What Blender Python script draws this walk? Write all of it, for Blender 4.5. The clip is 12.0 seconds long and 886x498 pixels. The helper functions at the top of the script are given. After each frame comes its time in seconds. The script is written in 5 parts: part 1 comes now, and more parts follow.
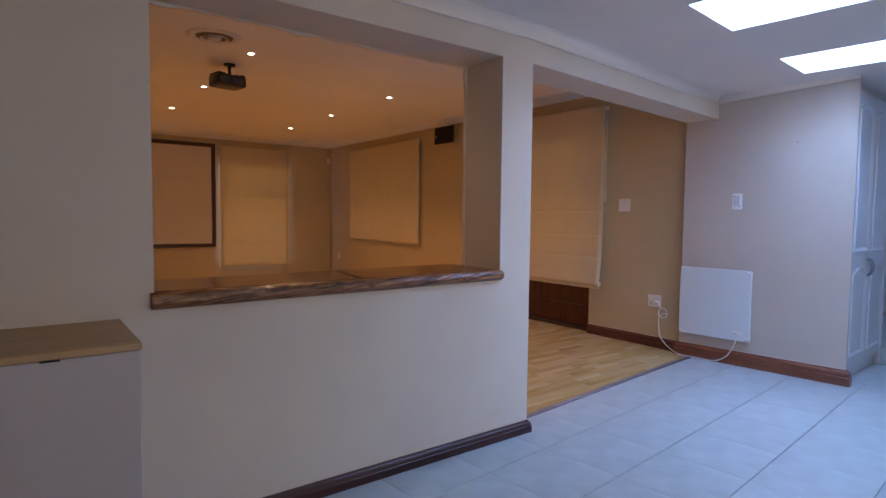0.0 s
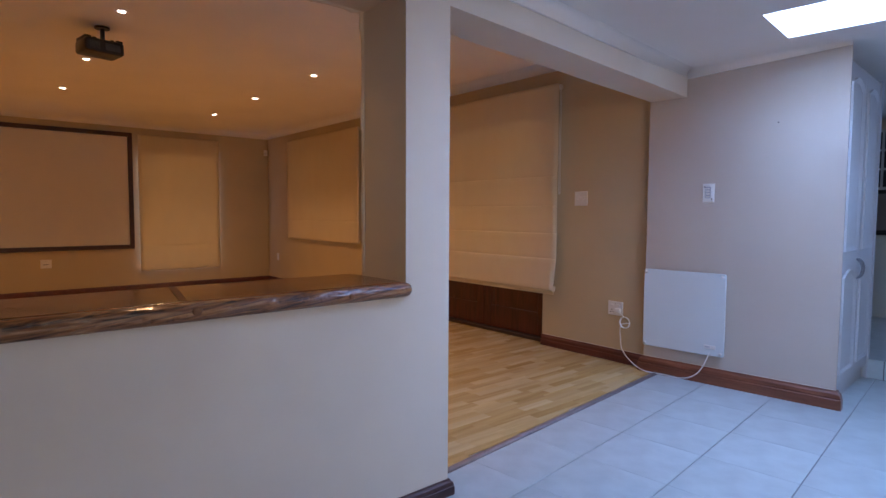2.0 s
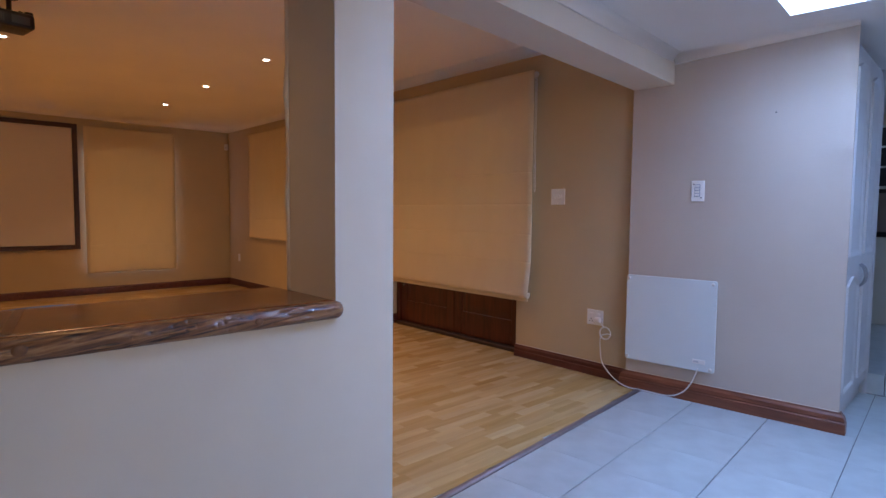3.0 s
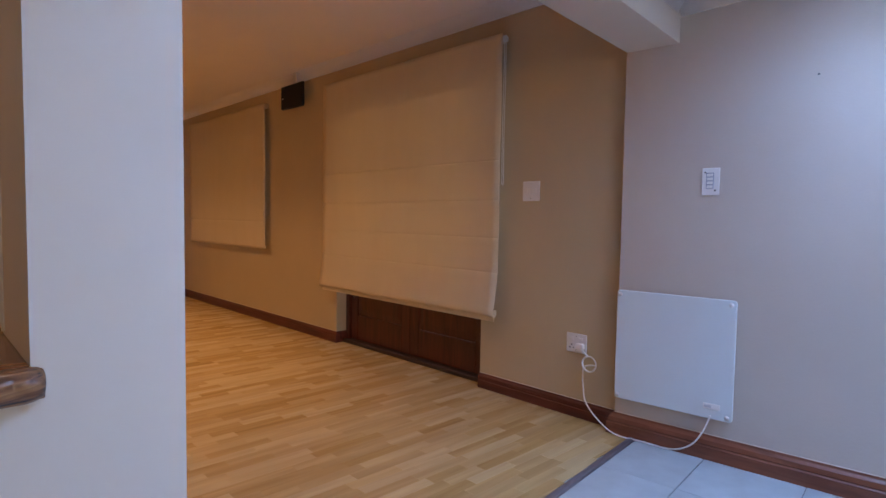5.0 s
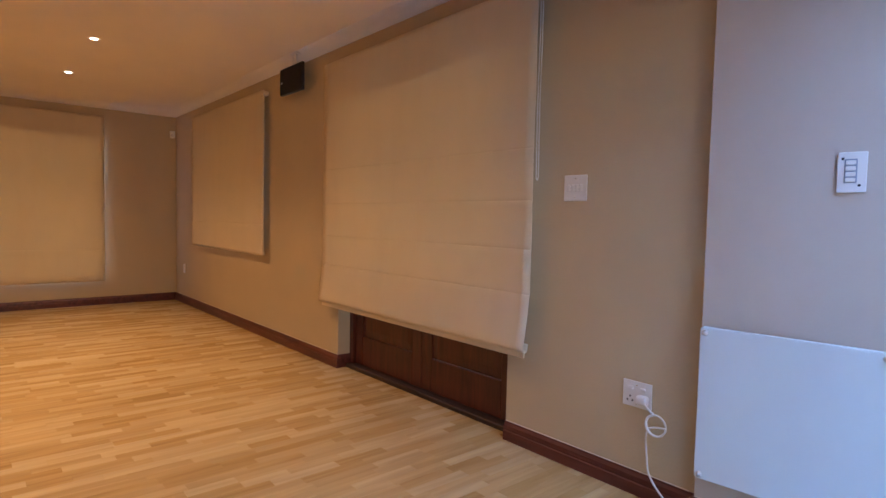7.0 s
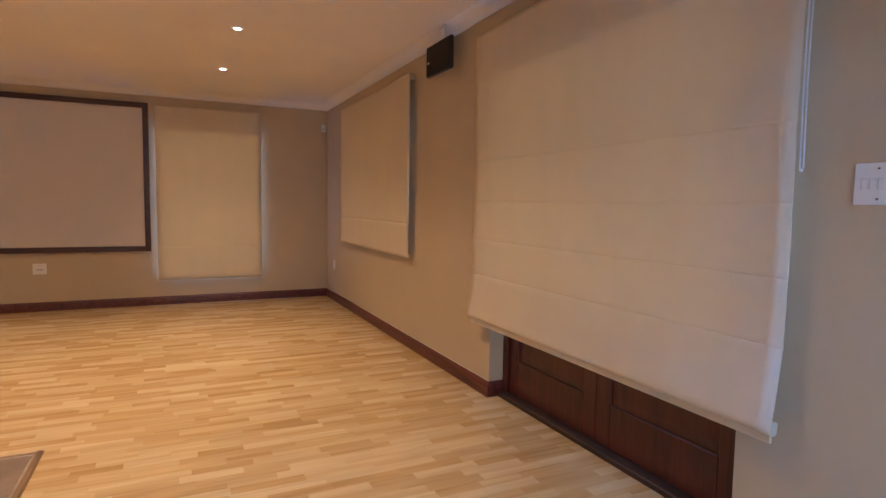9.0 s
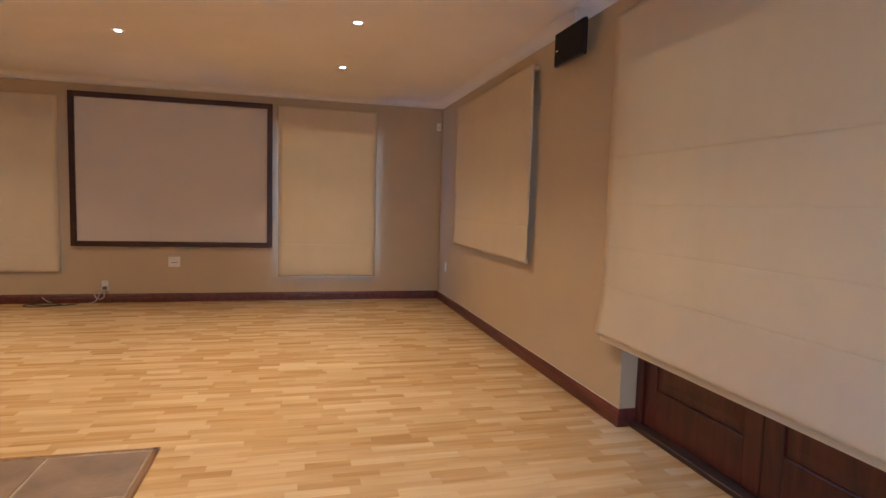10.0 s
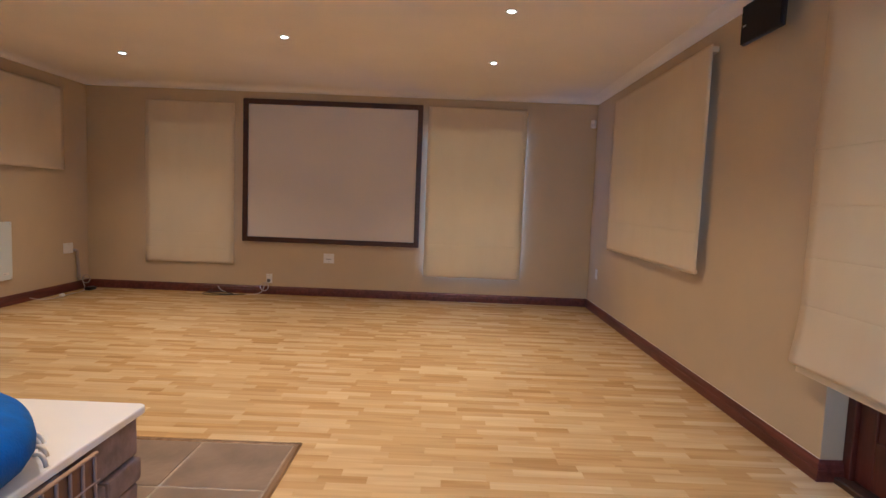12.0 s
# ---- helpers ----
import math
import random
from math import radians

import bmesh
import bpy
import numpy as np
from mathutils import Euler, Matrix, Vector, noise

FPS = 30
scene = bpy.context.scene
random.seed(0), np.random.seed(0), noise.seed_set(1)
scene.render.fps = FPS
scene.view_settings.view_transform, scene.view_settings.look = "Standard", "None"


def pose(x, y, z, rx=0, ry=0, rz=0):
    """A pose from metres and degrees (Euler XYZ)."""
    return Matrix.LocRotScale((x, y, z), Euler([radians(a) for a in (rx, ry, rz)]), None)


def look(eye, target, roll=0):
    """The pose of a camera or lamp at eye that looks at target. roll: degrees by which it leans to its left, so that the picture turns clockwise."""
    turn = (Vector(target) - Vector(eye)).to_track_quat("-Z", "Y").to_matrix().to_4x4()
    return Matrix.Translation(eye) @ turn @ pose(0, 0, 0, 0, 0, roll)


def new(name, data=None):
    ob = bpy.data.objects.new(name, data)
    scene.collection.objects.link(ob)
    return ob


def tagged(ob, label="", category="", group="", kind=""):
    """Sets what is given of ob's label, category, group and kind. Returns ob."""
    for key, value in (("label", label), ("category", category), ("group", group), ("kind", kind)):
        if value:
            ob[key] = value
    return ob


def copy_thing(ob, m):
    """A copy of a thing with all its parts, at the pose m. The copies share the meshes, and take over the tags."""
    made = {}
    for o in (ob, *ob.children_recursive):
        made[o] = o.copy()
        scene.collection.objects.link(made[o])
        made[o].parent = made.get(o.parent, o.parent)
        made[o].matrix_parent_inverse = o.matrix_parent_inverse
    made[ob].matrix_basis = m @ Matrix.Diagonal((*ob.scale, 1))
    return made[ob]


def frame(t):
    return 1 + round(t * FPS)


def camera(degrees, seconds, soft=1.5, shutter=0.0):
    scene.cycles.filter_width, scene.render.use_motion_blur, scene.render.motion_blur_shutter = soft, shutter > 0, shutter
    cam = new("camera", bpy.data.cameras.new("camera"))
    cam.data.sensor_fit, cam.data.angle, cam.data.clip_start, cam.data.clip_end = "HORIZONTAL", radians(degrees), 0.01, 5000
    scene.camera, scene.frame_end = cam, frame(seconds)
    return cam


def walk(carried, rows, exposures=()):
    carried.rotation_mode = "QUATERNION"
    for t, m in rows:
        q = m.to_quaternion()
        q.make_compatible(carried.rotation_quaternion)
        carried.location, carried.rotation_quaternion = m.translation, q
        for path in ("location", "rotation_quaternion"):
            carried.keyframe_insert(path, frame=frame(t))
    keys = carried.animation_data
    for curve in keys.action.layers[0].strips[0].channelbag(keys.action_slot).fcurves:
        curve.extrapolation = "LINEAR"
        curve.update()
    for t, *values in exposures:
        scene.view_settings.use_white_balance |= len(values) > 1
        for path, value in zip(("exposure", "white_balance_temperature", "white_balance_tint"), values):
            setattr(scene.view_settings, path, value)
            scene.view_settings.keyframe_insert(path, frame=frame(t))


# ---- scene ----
# ---------------------------------------------------------------- camera
cam = camera(76.5, 12.0)
PATH = [
    (0, (0.062, -0.374, 1.244), (1.262, 1.221, 1.127), 0.6),
    (0.5, (0.213, -0.31, 1.233), (1.434, 1.27, 1.119), 0.4),
    (1, (0.398, -0.172, 1.246), (1.634, 1.395, 1.121), 0.4),
    (1.5, (0.57, -0.054, 1.237), (1.836, 1.489, 1.113), 0.4),
    (2, (0.806, 0.062, 1.232), (2.095, 1.587, 1.107), 0.3),
    (2.5, (0.992, 0.185, 1.226), (2.297, 1.695, 1.1), 0.4),
    (3, (1.202, 0.334, 1.239), (2.545, 1.81, 1.109), 0.5),
    (5, (2.015, 0.83, 1.192), (3.395, 2.273, 1.081), 0.9),
    (5.5, (2.18, 0.933, 1.221), (3.558, 2.377, 1.104), 0.8),
    (6, (2.365, 1.093, 1.222), (3.718, 2.561, 1.099), 0.7),
    (6.5, (2.527, 1.245, 1.207), (3.86, 2.732, 1.095), 1.0),
    (8.5, (2.965, 1.9, 1.247), (3.983, 3.615, 1.106), 1.0),
    (9, (3.039, 2.097, 1.29), (3.896, 3.898, 1.132), 0.9),
    (9.5, (3.057, 2.258, 1.285), (3.728, 4.135, 1.125), 1.4),
    (10, (3.076, 2.437, 1.285), (3.576, 4.367, 1.124), 1.7),
    (10.5, (3.095, 2.555, 1.269), (3.481, 4.511, 1.109), 1.8),
    (11, (3.123, 2.636, 1.262), (3.376, 4.614, 1.1), 1.9),
    (11.5, (3.117, 2.696, 1.237), (3.269, 4.683, 1.078), 2.0),
    (12, (3.091, 2.703, 1.257), (3.086, 4.696, 1.091), 2.3),
]
EXPOSURES = [(0, -0.1, 6100, 15), (3, -0.12, 6100, 15), (5.5, -0.04, 6050, 14), (6, 0.18, 5850, 13), (6.5, 0.31, 5700, 11), (8.5, 0.57, 4680, 6), (10.5, 0.62, 4150, 1), (12, 0.64, 3950, 0)]
walk(cam, [(t, look(eye, target, roll)) for t, eye, target, roll in PATH], EXPOSURES)

# ---------------------------------------------------------------- plan, in metres
E_X, N_Y, W_X = 4.92, 9.774, -1.42        # inner faces of the cinema room's walls
CEIL, T_CEIL = 2.60, 2.30                 # ceilings of the cinema room and the tiled room
BAR_S, BAR_N = 1.88, 2.21                 # faces of the bar wall
BAR_L, NIB_L, NIB_R = 0.445, 2.147, 2.376
SILL, HEAD = 0.90, 2.10
O = Vector((4.868, 2.394, 0))             # where the heater wall, the beam and the door wall meet
SKEW = math.atan(0.098)                   # the tiled room stands slightly askew
U = Vector((math.cos(SKEW), math.sin(SKEW), 0))
V = Vector((-math.sin(SKEW), math.cos(SKEW), 0))
HW_LEN = 1.270
SOUTH_Y, KIT_X = -3.2, 8.6
# the last two are unseen, added to warm the floor near the opening
LAMP_SPOTS = [(3.49, 5.24), (3.49, 6.74), (3.49, 8.20), (1.66, 4.48), (1.67, 6.04), (1.66, 7.60), (-0.16, 6.87), (-0.16, 8.37), (3.49, 3.74), (1.66, 2.95)]
SKYLIGHTS = [(0.0, 0.56), (1.36, 0.54)]   # start along the beam from (2.736, 1.18), width

# ---------------------------------------------------------------- light
world = bpy.data.worlds.new("sky")
scene.world = world
world.use_nodes = True
wn = world.node_tree
sky = wn.nodes.new("ShaderNodeTexSky")
sky.sky_type = "NISHITA"
sky.sun_disc = False
sky.sun_elevation, sky.sun_rotation = radians(12), radians(200)
wn.links.new(sky.outputs[0], wn.nodes["Background"].inputs[0])
wn.nodes["Background"].inputs[1].default_value = 0.10


def area_light(name, m, sx, sy, power, colour, spread=180):
    d = bpy.data.lights.new(name, "AREA")
    d.shape, d.size, d.size_y, d.energy, d.color = "RECTANGLE", sx, sy, power, colour
    d.spread = radians(spread)
    ob = new(name, d)
    ob.matrix_world = m
    return ob


def spot_light(name, place, power, colour, size=1.9, blend=0.7):
    d = bpy.data.lights.new(name, "SPOT")
    d.energy, d.color, d.spot_size, d.spot_blend, d.shadow_soft_size = power, colour, size, blend, 0.03
    ob = new(name, d)
    ob.matrix_world = Matrix.Translation(place)
    return ob


DAY = (0.255, 0.475, 1.0)
WARM = (1.0, 0.545, 0.236)
SPILL, BEAM = 39.0, 58.0

for px, py in LAMP_SPOTS:
    # the two added downlights burn weaker
    dim_ = 1.0 if py > 4.0 else 0.6
    # the bulb's wide spill, and the reflector's soft pool on the floor
    spot_light("downlight_spill", (px, py, CEIL - 0.02), SPILL * dim_, WARM, radians(116), 0.7)
    spot_light("downlight_beam", (px, py, CEIL - 0.02), BEAM * dim_ * dim_, WARM, radians(76), 1.0)


def tiled(a, b, z=0.0):
    """A place in the tiled room: a metres along the beam from O, b metres towards the cinema room."""
    return O + U * a + V * b + Vector((0, 0, z))


SKY_A = Vector((2.736, 1.18, 0))
for a, w in SKYLIGHTS:
    c = SKY_A + U * (a + w / 2) - V * 0.6
    area_light("skylight_daylight", Matrix.Translation((c.x, c.y, T_CEIL + 0.42)), 0.5, 1.1, 45, DAY)
area_light("kitchen_window_daylight", look((KIT_X - 0.12, -0.6, 1.5), (4.5, 0.4, 1.2)), 1.6, 1.2, 18, DAY)
# added warm fill from an unseen south window, for the bar wall and tiles
area_light("south_warm_fill", look((1.6, SOUTH_Y + 0.12, 1.5), (2.2, 2.0, 1.0)), 2.4, 1.3, 26, (1.0, 0.80, 0.66))

GARDEN = (0.50, 0.58, 0.92)
area_light("cinema_window_daylight", look((3.44, N_Y + 0.04, 1.25), (3.44, 5.0, 1.25)), 1.16, 1.76, 24, GARDEN)
area_light("cinema_window_daylight", look((-0.12, N_Y + 0.04, 1.28), (-0.12, 5.0, 1.28)), 1.02, 1.70, 9, GARDEN)
area_light("cinema_window_daylight", look((E_X + 0.04, 7.83, 1.53), (1.0, 7.83, 1.53)), 1.84, 1.2, 6, GARDEN)
area_light("garden_door_daylight", look((E_X + 0.04, 4.37, 1.45), (1.0, 4.37, 1.45)), 1.76, 1.32, 20, GARDEN)

# ---------------------------------------------------------------- materials
def material(name, colour, rough=0.6, vary=0.08, scale=6.0, bump=0.0, bump_scale=120.0, metal=0.0, per="none", per_amount=0.0, coat=0.0):
    m = bpy.data.materials.new(name)
    m.use_nodes = True
    nt = m.node_tree
    b = nt.nodes["Principled BSDF"]
    b.inputs["Roughness"].default_value = rough
    b.inputs["Metallic"].default_value = metal
    b.inputs["Coat Weight"].default_value = coat
    tc = nt.nodes.new("ShaderNodeTexCoord")
    n1 = nt.nodes.new("ShaderNodeTexNoise")
    n1.inputs["Scale"].default_value, n1.inputs["Detail"].default_value = scale, 6.0
    nt.links.new(tc.outputs["Object"], n1.inputs["Vector"])
    hsv = nt.nodes.new("ShaderNodeHueSaturation")
    hsv.inputs["Color"].default_value = (*colour, 1)
    mr = nt.nodes.new("ShaderNodeMapRange")
    mr.inputs["From Min"].default_value, mr.inputs["From Max"].default_value = 0.3, 0.7
    mr.inputs["To Min"].default_value, mr.inputs["To Max"].default_value = 1 - vary, 1 + vary
    nt.links.new(n1.outputs["Fac"], mr.inputs["Value"])
    value = mr.outputs[0]
    if per != "none":
        if per == "object":
            rnd = nt.nodes.new("ShaderNodeObjectInfo").outputs["Random"]
        else:
            rnd = nt.nodes.new("ShaderNodeNewGeometry").outputs["Random Per Island"]
        pr = nt.nodes.new("ShaderNodeMapRange")
        pr.inputs["To Min"].default_value, pr.inputs["To Max"].default_value = 1 - per_amount, 1 + per_amount
        nt.links.new(rnd, pr.inputs["Value"])
        mul = nt.nodes.new("ShaderNodeMath")
        mul.operation = "MULTIPLY"
        nt.links.new(value, mul.inputs[0])
        nt.links.new(pr.outputs[0], mul.inputs[1])
        value = mul.outputs[0]
    nt.links.new(value, hsv.inputs["Value"])
    nt.links.new(hsv.outputs[0], b.inputs["Base Color"])
    if bump:
        n2 = nt.nodes.new("ShaderNodeTexNoise")
        n2.inputs["Scale"].default_value, n2.inputs["Detail"].default_value = bump_scale, 4.0
        nt.links.new(tc.outputs["Object"], n2.inputs["Vector"])
        bp = nt.nodes.new("ShaderNodeBump")
        bp.inputs["Strength"].default_value, bp.inputs["Distance"].default_value = bump, 0.004
        nt.links.new(n2.outputs["Fac"], bp.inputs["Height"])
        nt.links.new(bp.outputs[0], b.inputs["Normal"])
    return m


def wood(name, dark, light, rough=0.35, axis="X", scale=3.0, stretch=14.0, per="none", per_amount=0.0, coat=0.0, bump=0.1):
    m = bpy.data.materials.new(name)
    m.use_nodes = True
    nt = m.node_tree
    b = nt.nodes["Principled BSDF"]
    b.inputs["Roughness"].default_value, b.inputs["Coat Weight"].default_value = rough, coat
    b.inputs["Coat Roughness"].default_value = 0.12
    tc = nt.nodes.new("ShaderNodeTexCoord")
    mp = nt.nodes.new("ShaderNodeMapping")
    mp.inputs["Scale"].default_value = tuple(1.0 if k == axis else stretch for k in "XYZ")
    nt.links.new(tc.outputs["Object"], mp.inputs["Vector"])
    source = mp.outputs[0]
    rnd = None
    if per != "none":
        rnd = nt.nodes.new("ShaderNodeObjectInfo").outputs["Random"] if per == "object" else nt.nodes.new("ShaderNodeNewGeometry").outputs["Random Per Island"]
        add = nt.nodes.new("ShaderNodeVectorMath")
        add.operation = "MULTIPLY_ADD"
        add.inputs[1].default_value = (1, 1, 1)
        sc = nt.nodes.new("ShaderNodeMath")
        sc.operation = "MULTIPLY"
        sc.inputs[1].default_value = 37.0
        nt.links.new(rnd, sc.inputs[0])
        nt.links.new(source, add.inputs[0])
        nt.links.new(sc.outputs[0], add.inputs[2])
        source = add.outputs[0]
    n1 = nt.nodes.new("ShaderNodeTexNoise")
    n1.inputs["Scale"].default_value, n1.inputs["Detail"].default_value, n1.inputs["Distortion"].default_value = scale, 8.0, 0.6
    nt.links.new(source, n1.inputs["Vector"])
    ramp = nt.nodes.new("ShaderNodeValToRGB")
    ramp.color_ramp.elements[0].position, ramp.color_ramp.elements[1].position = 0.3, 0.7
    ramp.color_ramp.elements[0].color, ramp.color_ramp.elements[1].color = (*dark, 1), (*light, 1)
    nt.links.new(n1.outputs["Fac"], ramp.inputs[0])
    out = ramp.outputs[0]
    if rnd is not None:
        deep = nt.nodes.new("ShaderNodeGamma")   # darker pieces are also richer in colour
        pr = nt.nodes.new("ShaderNodeMapRange")
        pr.inputs["To Min"].default_value, pr.inputs["To Max"].default_value = 1 - per_amount, 1 + per_amount
        nt.links.new(rnd, pr.inputs["Value"])
        nt.links.new(pr.outputs[0], deep.inputs["Gamma"])
        nt.links.new(out, deep.inputs["Color"])
        out = deep.outputs[0]
    nt.links.new(out, b.inputs["Base Color"])
    bp = nt.nodes.new("ShaderNodeBump")
    bp.inputs["Strength"].default_value, bp.inputs["Distance"].default_value = bump, 0.002
    nt.links.new(n1.outputs["Fac"], bp.inputs["Height"])
    nt.links.new(bp.outputs[0], b.inputs["Normal"])
    return m


def glow(name, colour, strength):
    m = bpy.data.materials.new(name)
    m.use_nodes = True
    b = m.node_tree.nodes["Principled BSDF"]
    b.inputs["Base Color"].default_value = (*colour, 1)
    b.inputs["Emission Color"].default_value = (*colour, 1)
    b.inputs["Emission Strength"].default_value = strength
    return m


def fabric(name, colour):
    m = material(name, colour, 0.9, 0.02, 1.5, 0.2, 500.0)
    nt = m.node_tree
    b = nt.nodes["Principled BSDF"]
    # faint water marks that run down the cloth
    tc = nt.nodes.new("ShaderNodeTexCoord")
    mp = nt.nodes.new("ShaderNodeMapping")
    mp.inputs["Scale"].default_value = (6.0, 1.0, 2.2)
    nt.links.new(tc.outputs["Object"], mp.inputs["Vector"])
    mark = nt.nodes.new("ShaderNodeTexNoise")
    mark.inputs["Scale"].default_value, mark.inputs["Detail"].default_value = 1.0, 3.0
    nt.links.new(mp.outputs[0], mark.inputs["Vector"])
    ramp = nt.nodes.new("ShaderNodeValToRGB")
    ramp.color_ramp.elements[0].position, ramp.color_ramp.elements[1].position = 0.46, 0.62
    ramp.color_ramp.elements[0].color, ramp.color_ramp.elements[1].color = (1, 1, 1, 1), (0.982, 0.975, 0.962, 1)
    nt.links.new(mark.outputs["Fac"], ramp.inputs[0])
    mul = nt.nodes.new("ShaderNodeMix")
    mul.data_type, mul.blend_type = "RGBA", "MULTIPLY"
    mul.inputs[0].default_value = 1.0
    nt.links.new(b.inputs["Base Color"].links[0].from_socket, mul.inputs[6])
    nt.links.new(ramp.outputs[0], mul.inputs[7])
    nt.links.new(mul.outputs[2], b.inputs["Base Color"])
    tr = nt.nodes.new("ShaderNodeBsdfTranslucent")
    tr.inputs["Color"].default_value = (0.92, 0.65, 0.305, 1)
    mix = nt.nodes.new("ShaderNodeMixShader")
    mix.inputs[0].default_value = 0.16
    nt.links.new(b.outputs[0], mix.inputs[1])
    nt.links.new(tr.outputs[0], mix.inputs[2])
    nt.links.new(mix.outputs[0], nt.nodes["Material Output"].inputs[0])
    return m


def glass(name):
    m = bpy.data.materials.new(name)
    m.use_nodes = True
    b = m.node_tree.nodes["Principled BSDF"]
    b.inputs["Base Color"].default_value = (0.95, 0.97, 0.97, 1)
    b.inputs["Roughness"].default_value, b.inputs["Transmission Weight"].default_value, b.inputs["IOR"].default_value = 0.02, 1.0, 1.45
    return m


# the beige wall paint again, with the roof lights' blue daylight mixed into its colour
WALL_DAYLIT = material("daylit_beige_wall_paint", (0.53, 0.463, 0.392), 0.75, 0.04, 1.6, 0.18, 90.0)
WALL = material("beige_wall_paint", (0.535, 0.434, 0.274), 0.75, 0.04, 1.6, 0.18, 90.0)
CREAM = material("cream_wall_paint", (0.68, 0.622, 0.525), 0.7, 0.05, 1.6, 0.09, 70.0)
PLASTER = material("white_ceiling_paint", (0.86, 0.82, 0.76), 0.85, 0.03, 1.2, 0.1, 120.0)
MAHOGANY = wood("red_brown_varnished_wood", (0.062, 0.013, 0.009), (0.135, 0.033, 0.021), 0.42, "Y", 2.5, 10.0)
# lighter copy of the baseboard wood; the tiled room's daylight is in its colour
MAHOGANY_DAYLIT = wood("daylit_orange_brown_wood", (0.120, 0.036, 0.016), (0.235, 0.078, 0.036), 0.40, "Y", 2.5, 10.0, coat=0.15)
MAHOGANY_X = wood("red_brown_varnished_wood_crosswise", (0.034, 0.012, 0.011), (0.070, 0.024, 0.020), 0.45, "X", 2.5, 10.0)
DARKWOOD = wood("dark_door_wood", (0.044, 0.008, 0.004), (0.105, 0.020, 0.009), 0.4, "Z", 2.5, 10.0, coat=0.2)
FABRIC = fabric("cream_blind_fabric", (0.735, 0.645, 0.475))
WHITE = material("white_enamel", (0.65, 0.71, 0.685), 0.35, 0.02, 3.0)
PLASTIC = material("white_plastic", (0.78, 0.77, 0.74), 0.35, 0.02, 8.0)
BLACK = material("black_plastic", (0.006, 0.0055, 0.007), 0.32, 0.2, 12.0, 0.1, 300.0)
SCREEN = material("white_screen_cloth", (0.67, 0.625, 0.59), 0.8, 0.02, 1.0, 0.05, 700.0)
FRAMEWOOD = wood("dark_screen_frame_wood", (0.030, 0.010, 0.006), (0.065, 0.022, 0.012), 0.4, "X", 3.0, 10.0)
CHROME = material("brushed_metal", (0.6, 0.6, 0.6), 0.25, 0.05, 10.0, metal=1.0)
GLASS = glass("window_glass")


# ---------------------------------------------------------------- mesh helpers
def box(bm, x0, x1, y0, y1, z0, z1, bevel=0.0, seg=1):
    vs = [bm.verts.new((x, y, z)) for x in (x0, x1) for y in (y0, y1) for z in (z0, z1)]
    fs = [bm.faces.new([vs[i] for i in q]) for q in ((0, 1, 3, 2), (4, 6, 7, 5), (0, 4, 5, 1), (2, 3, 7, 6), (0, 2, 6, 4), (1, 5, 7, 3))]
    if bevel:
        es = list({e for f in fs for e in f.edges})
        bmesh.ops.bevel(bm, geom=es, offset=bevel, segments=seg, profile=0.5, affect="EDGES")
    return bm


def prism(bm, outline, z0, z1):
    """A block over an outline on the floor."""
    low = [bm.verts.new((p[0], p[1], z0)) for p in outline]
    high = [bm.verts.new((p[0], p[1], z1)) for p in outline]
    n = len(outline)
    bm.faces.new(low[::-1])
    bm.faces.new(high)
    for i in range(n):
        bm.faces.new((low[i], low[(i + 1) % n], high[(i + 1) % n], high[i]))
    return bm


def cylinder(bm, m, r0, r1, depth, n=24):
    bmesh.ops.create_cone(bm, cap_ends=True, segments=n, radius1=r0, radius2=r1, depth=depth, matrix=m)
    return bm


def sweep(bm, profile, path, closed=False):
    """Carries a profile of (out, up) along a path of floor points; out is to the path's left."""
    rings = []
    n = len(path)
    for i, p in enumerate(path):
        p = Vector((p[0], p[1], 0))
        a = Vector((*path[i - 1][:2], 0)) if (i > 0 or closed) else None
        c = Vector((*path[(i + 1) % n][:2], 0)) if (i < n - 1 or closed) else None
        d1 = (p - a).normalized() if a is not None else (c - p).normalized()
        d2 = (c - p).normalized() if c is not None else d1
        n1, n2 = Vector((-d1.y, d1.x, 0)), Vector((-d2.y, d2.x, 0))
        mid = (n1 + n2).normalized()
        mid = mid / max(0.2, mid.dot(n1))
        rings.append([bm.verts.new(p + mid * o + Vector((0, 0, u))) for o, u in profile])
    k = len(profile)
    for i in range(n if closed else n - 1):
        r, s = rings[i], rings[(i + 1) % n]
        for j in range(k):
            bm.faces.new((r[j], r[(j + 1) % k], s[(j + 1) % k], s[j]))
    if not closed:
        bm.faces.new(rings[0])
        bm.faces.new(rings[-1][::-1])
    return bm


def tube(bm, points, r, n=8):
    rings = []
    for i, p in enumerate(points):
        p = Vector(p)
        d = (Vector(points[min(i + 1, len(points) - 1)]) - Vector(points[max(i - 1, 0)])).normalized()
        side = d.cross(Vector((0, 0, 1)))
        side = side.normalized() if side.length > 1e-3 else Vector((1, 0, 0))
        up = side.cross(d).normalized()
        rings.append([bm.verts.new(p + (side * math.cos(2 * math.pi * k / n) + up * math.sin(2 * math.pi * k / n)) * r) for k in range(n)])
    for a, b in zip(rings, rings[1:]):
        for k in range(n):
            bm.faces.new((a[k], a[(k + 1) % n], b[(k + 1) % n], b[k]))
    bm.faces.new(rings[0])
    bm.faces.new(rings[-1][::-1])
    return bm


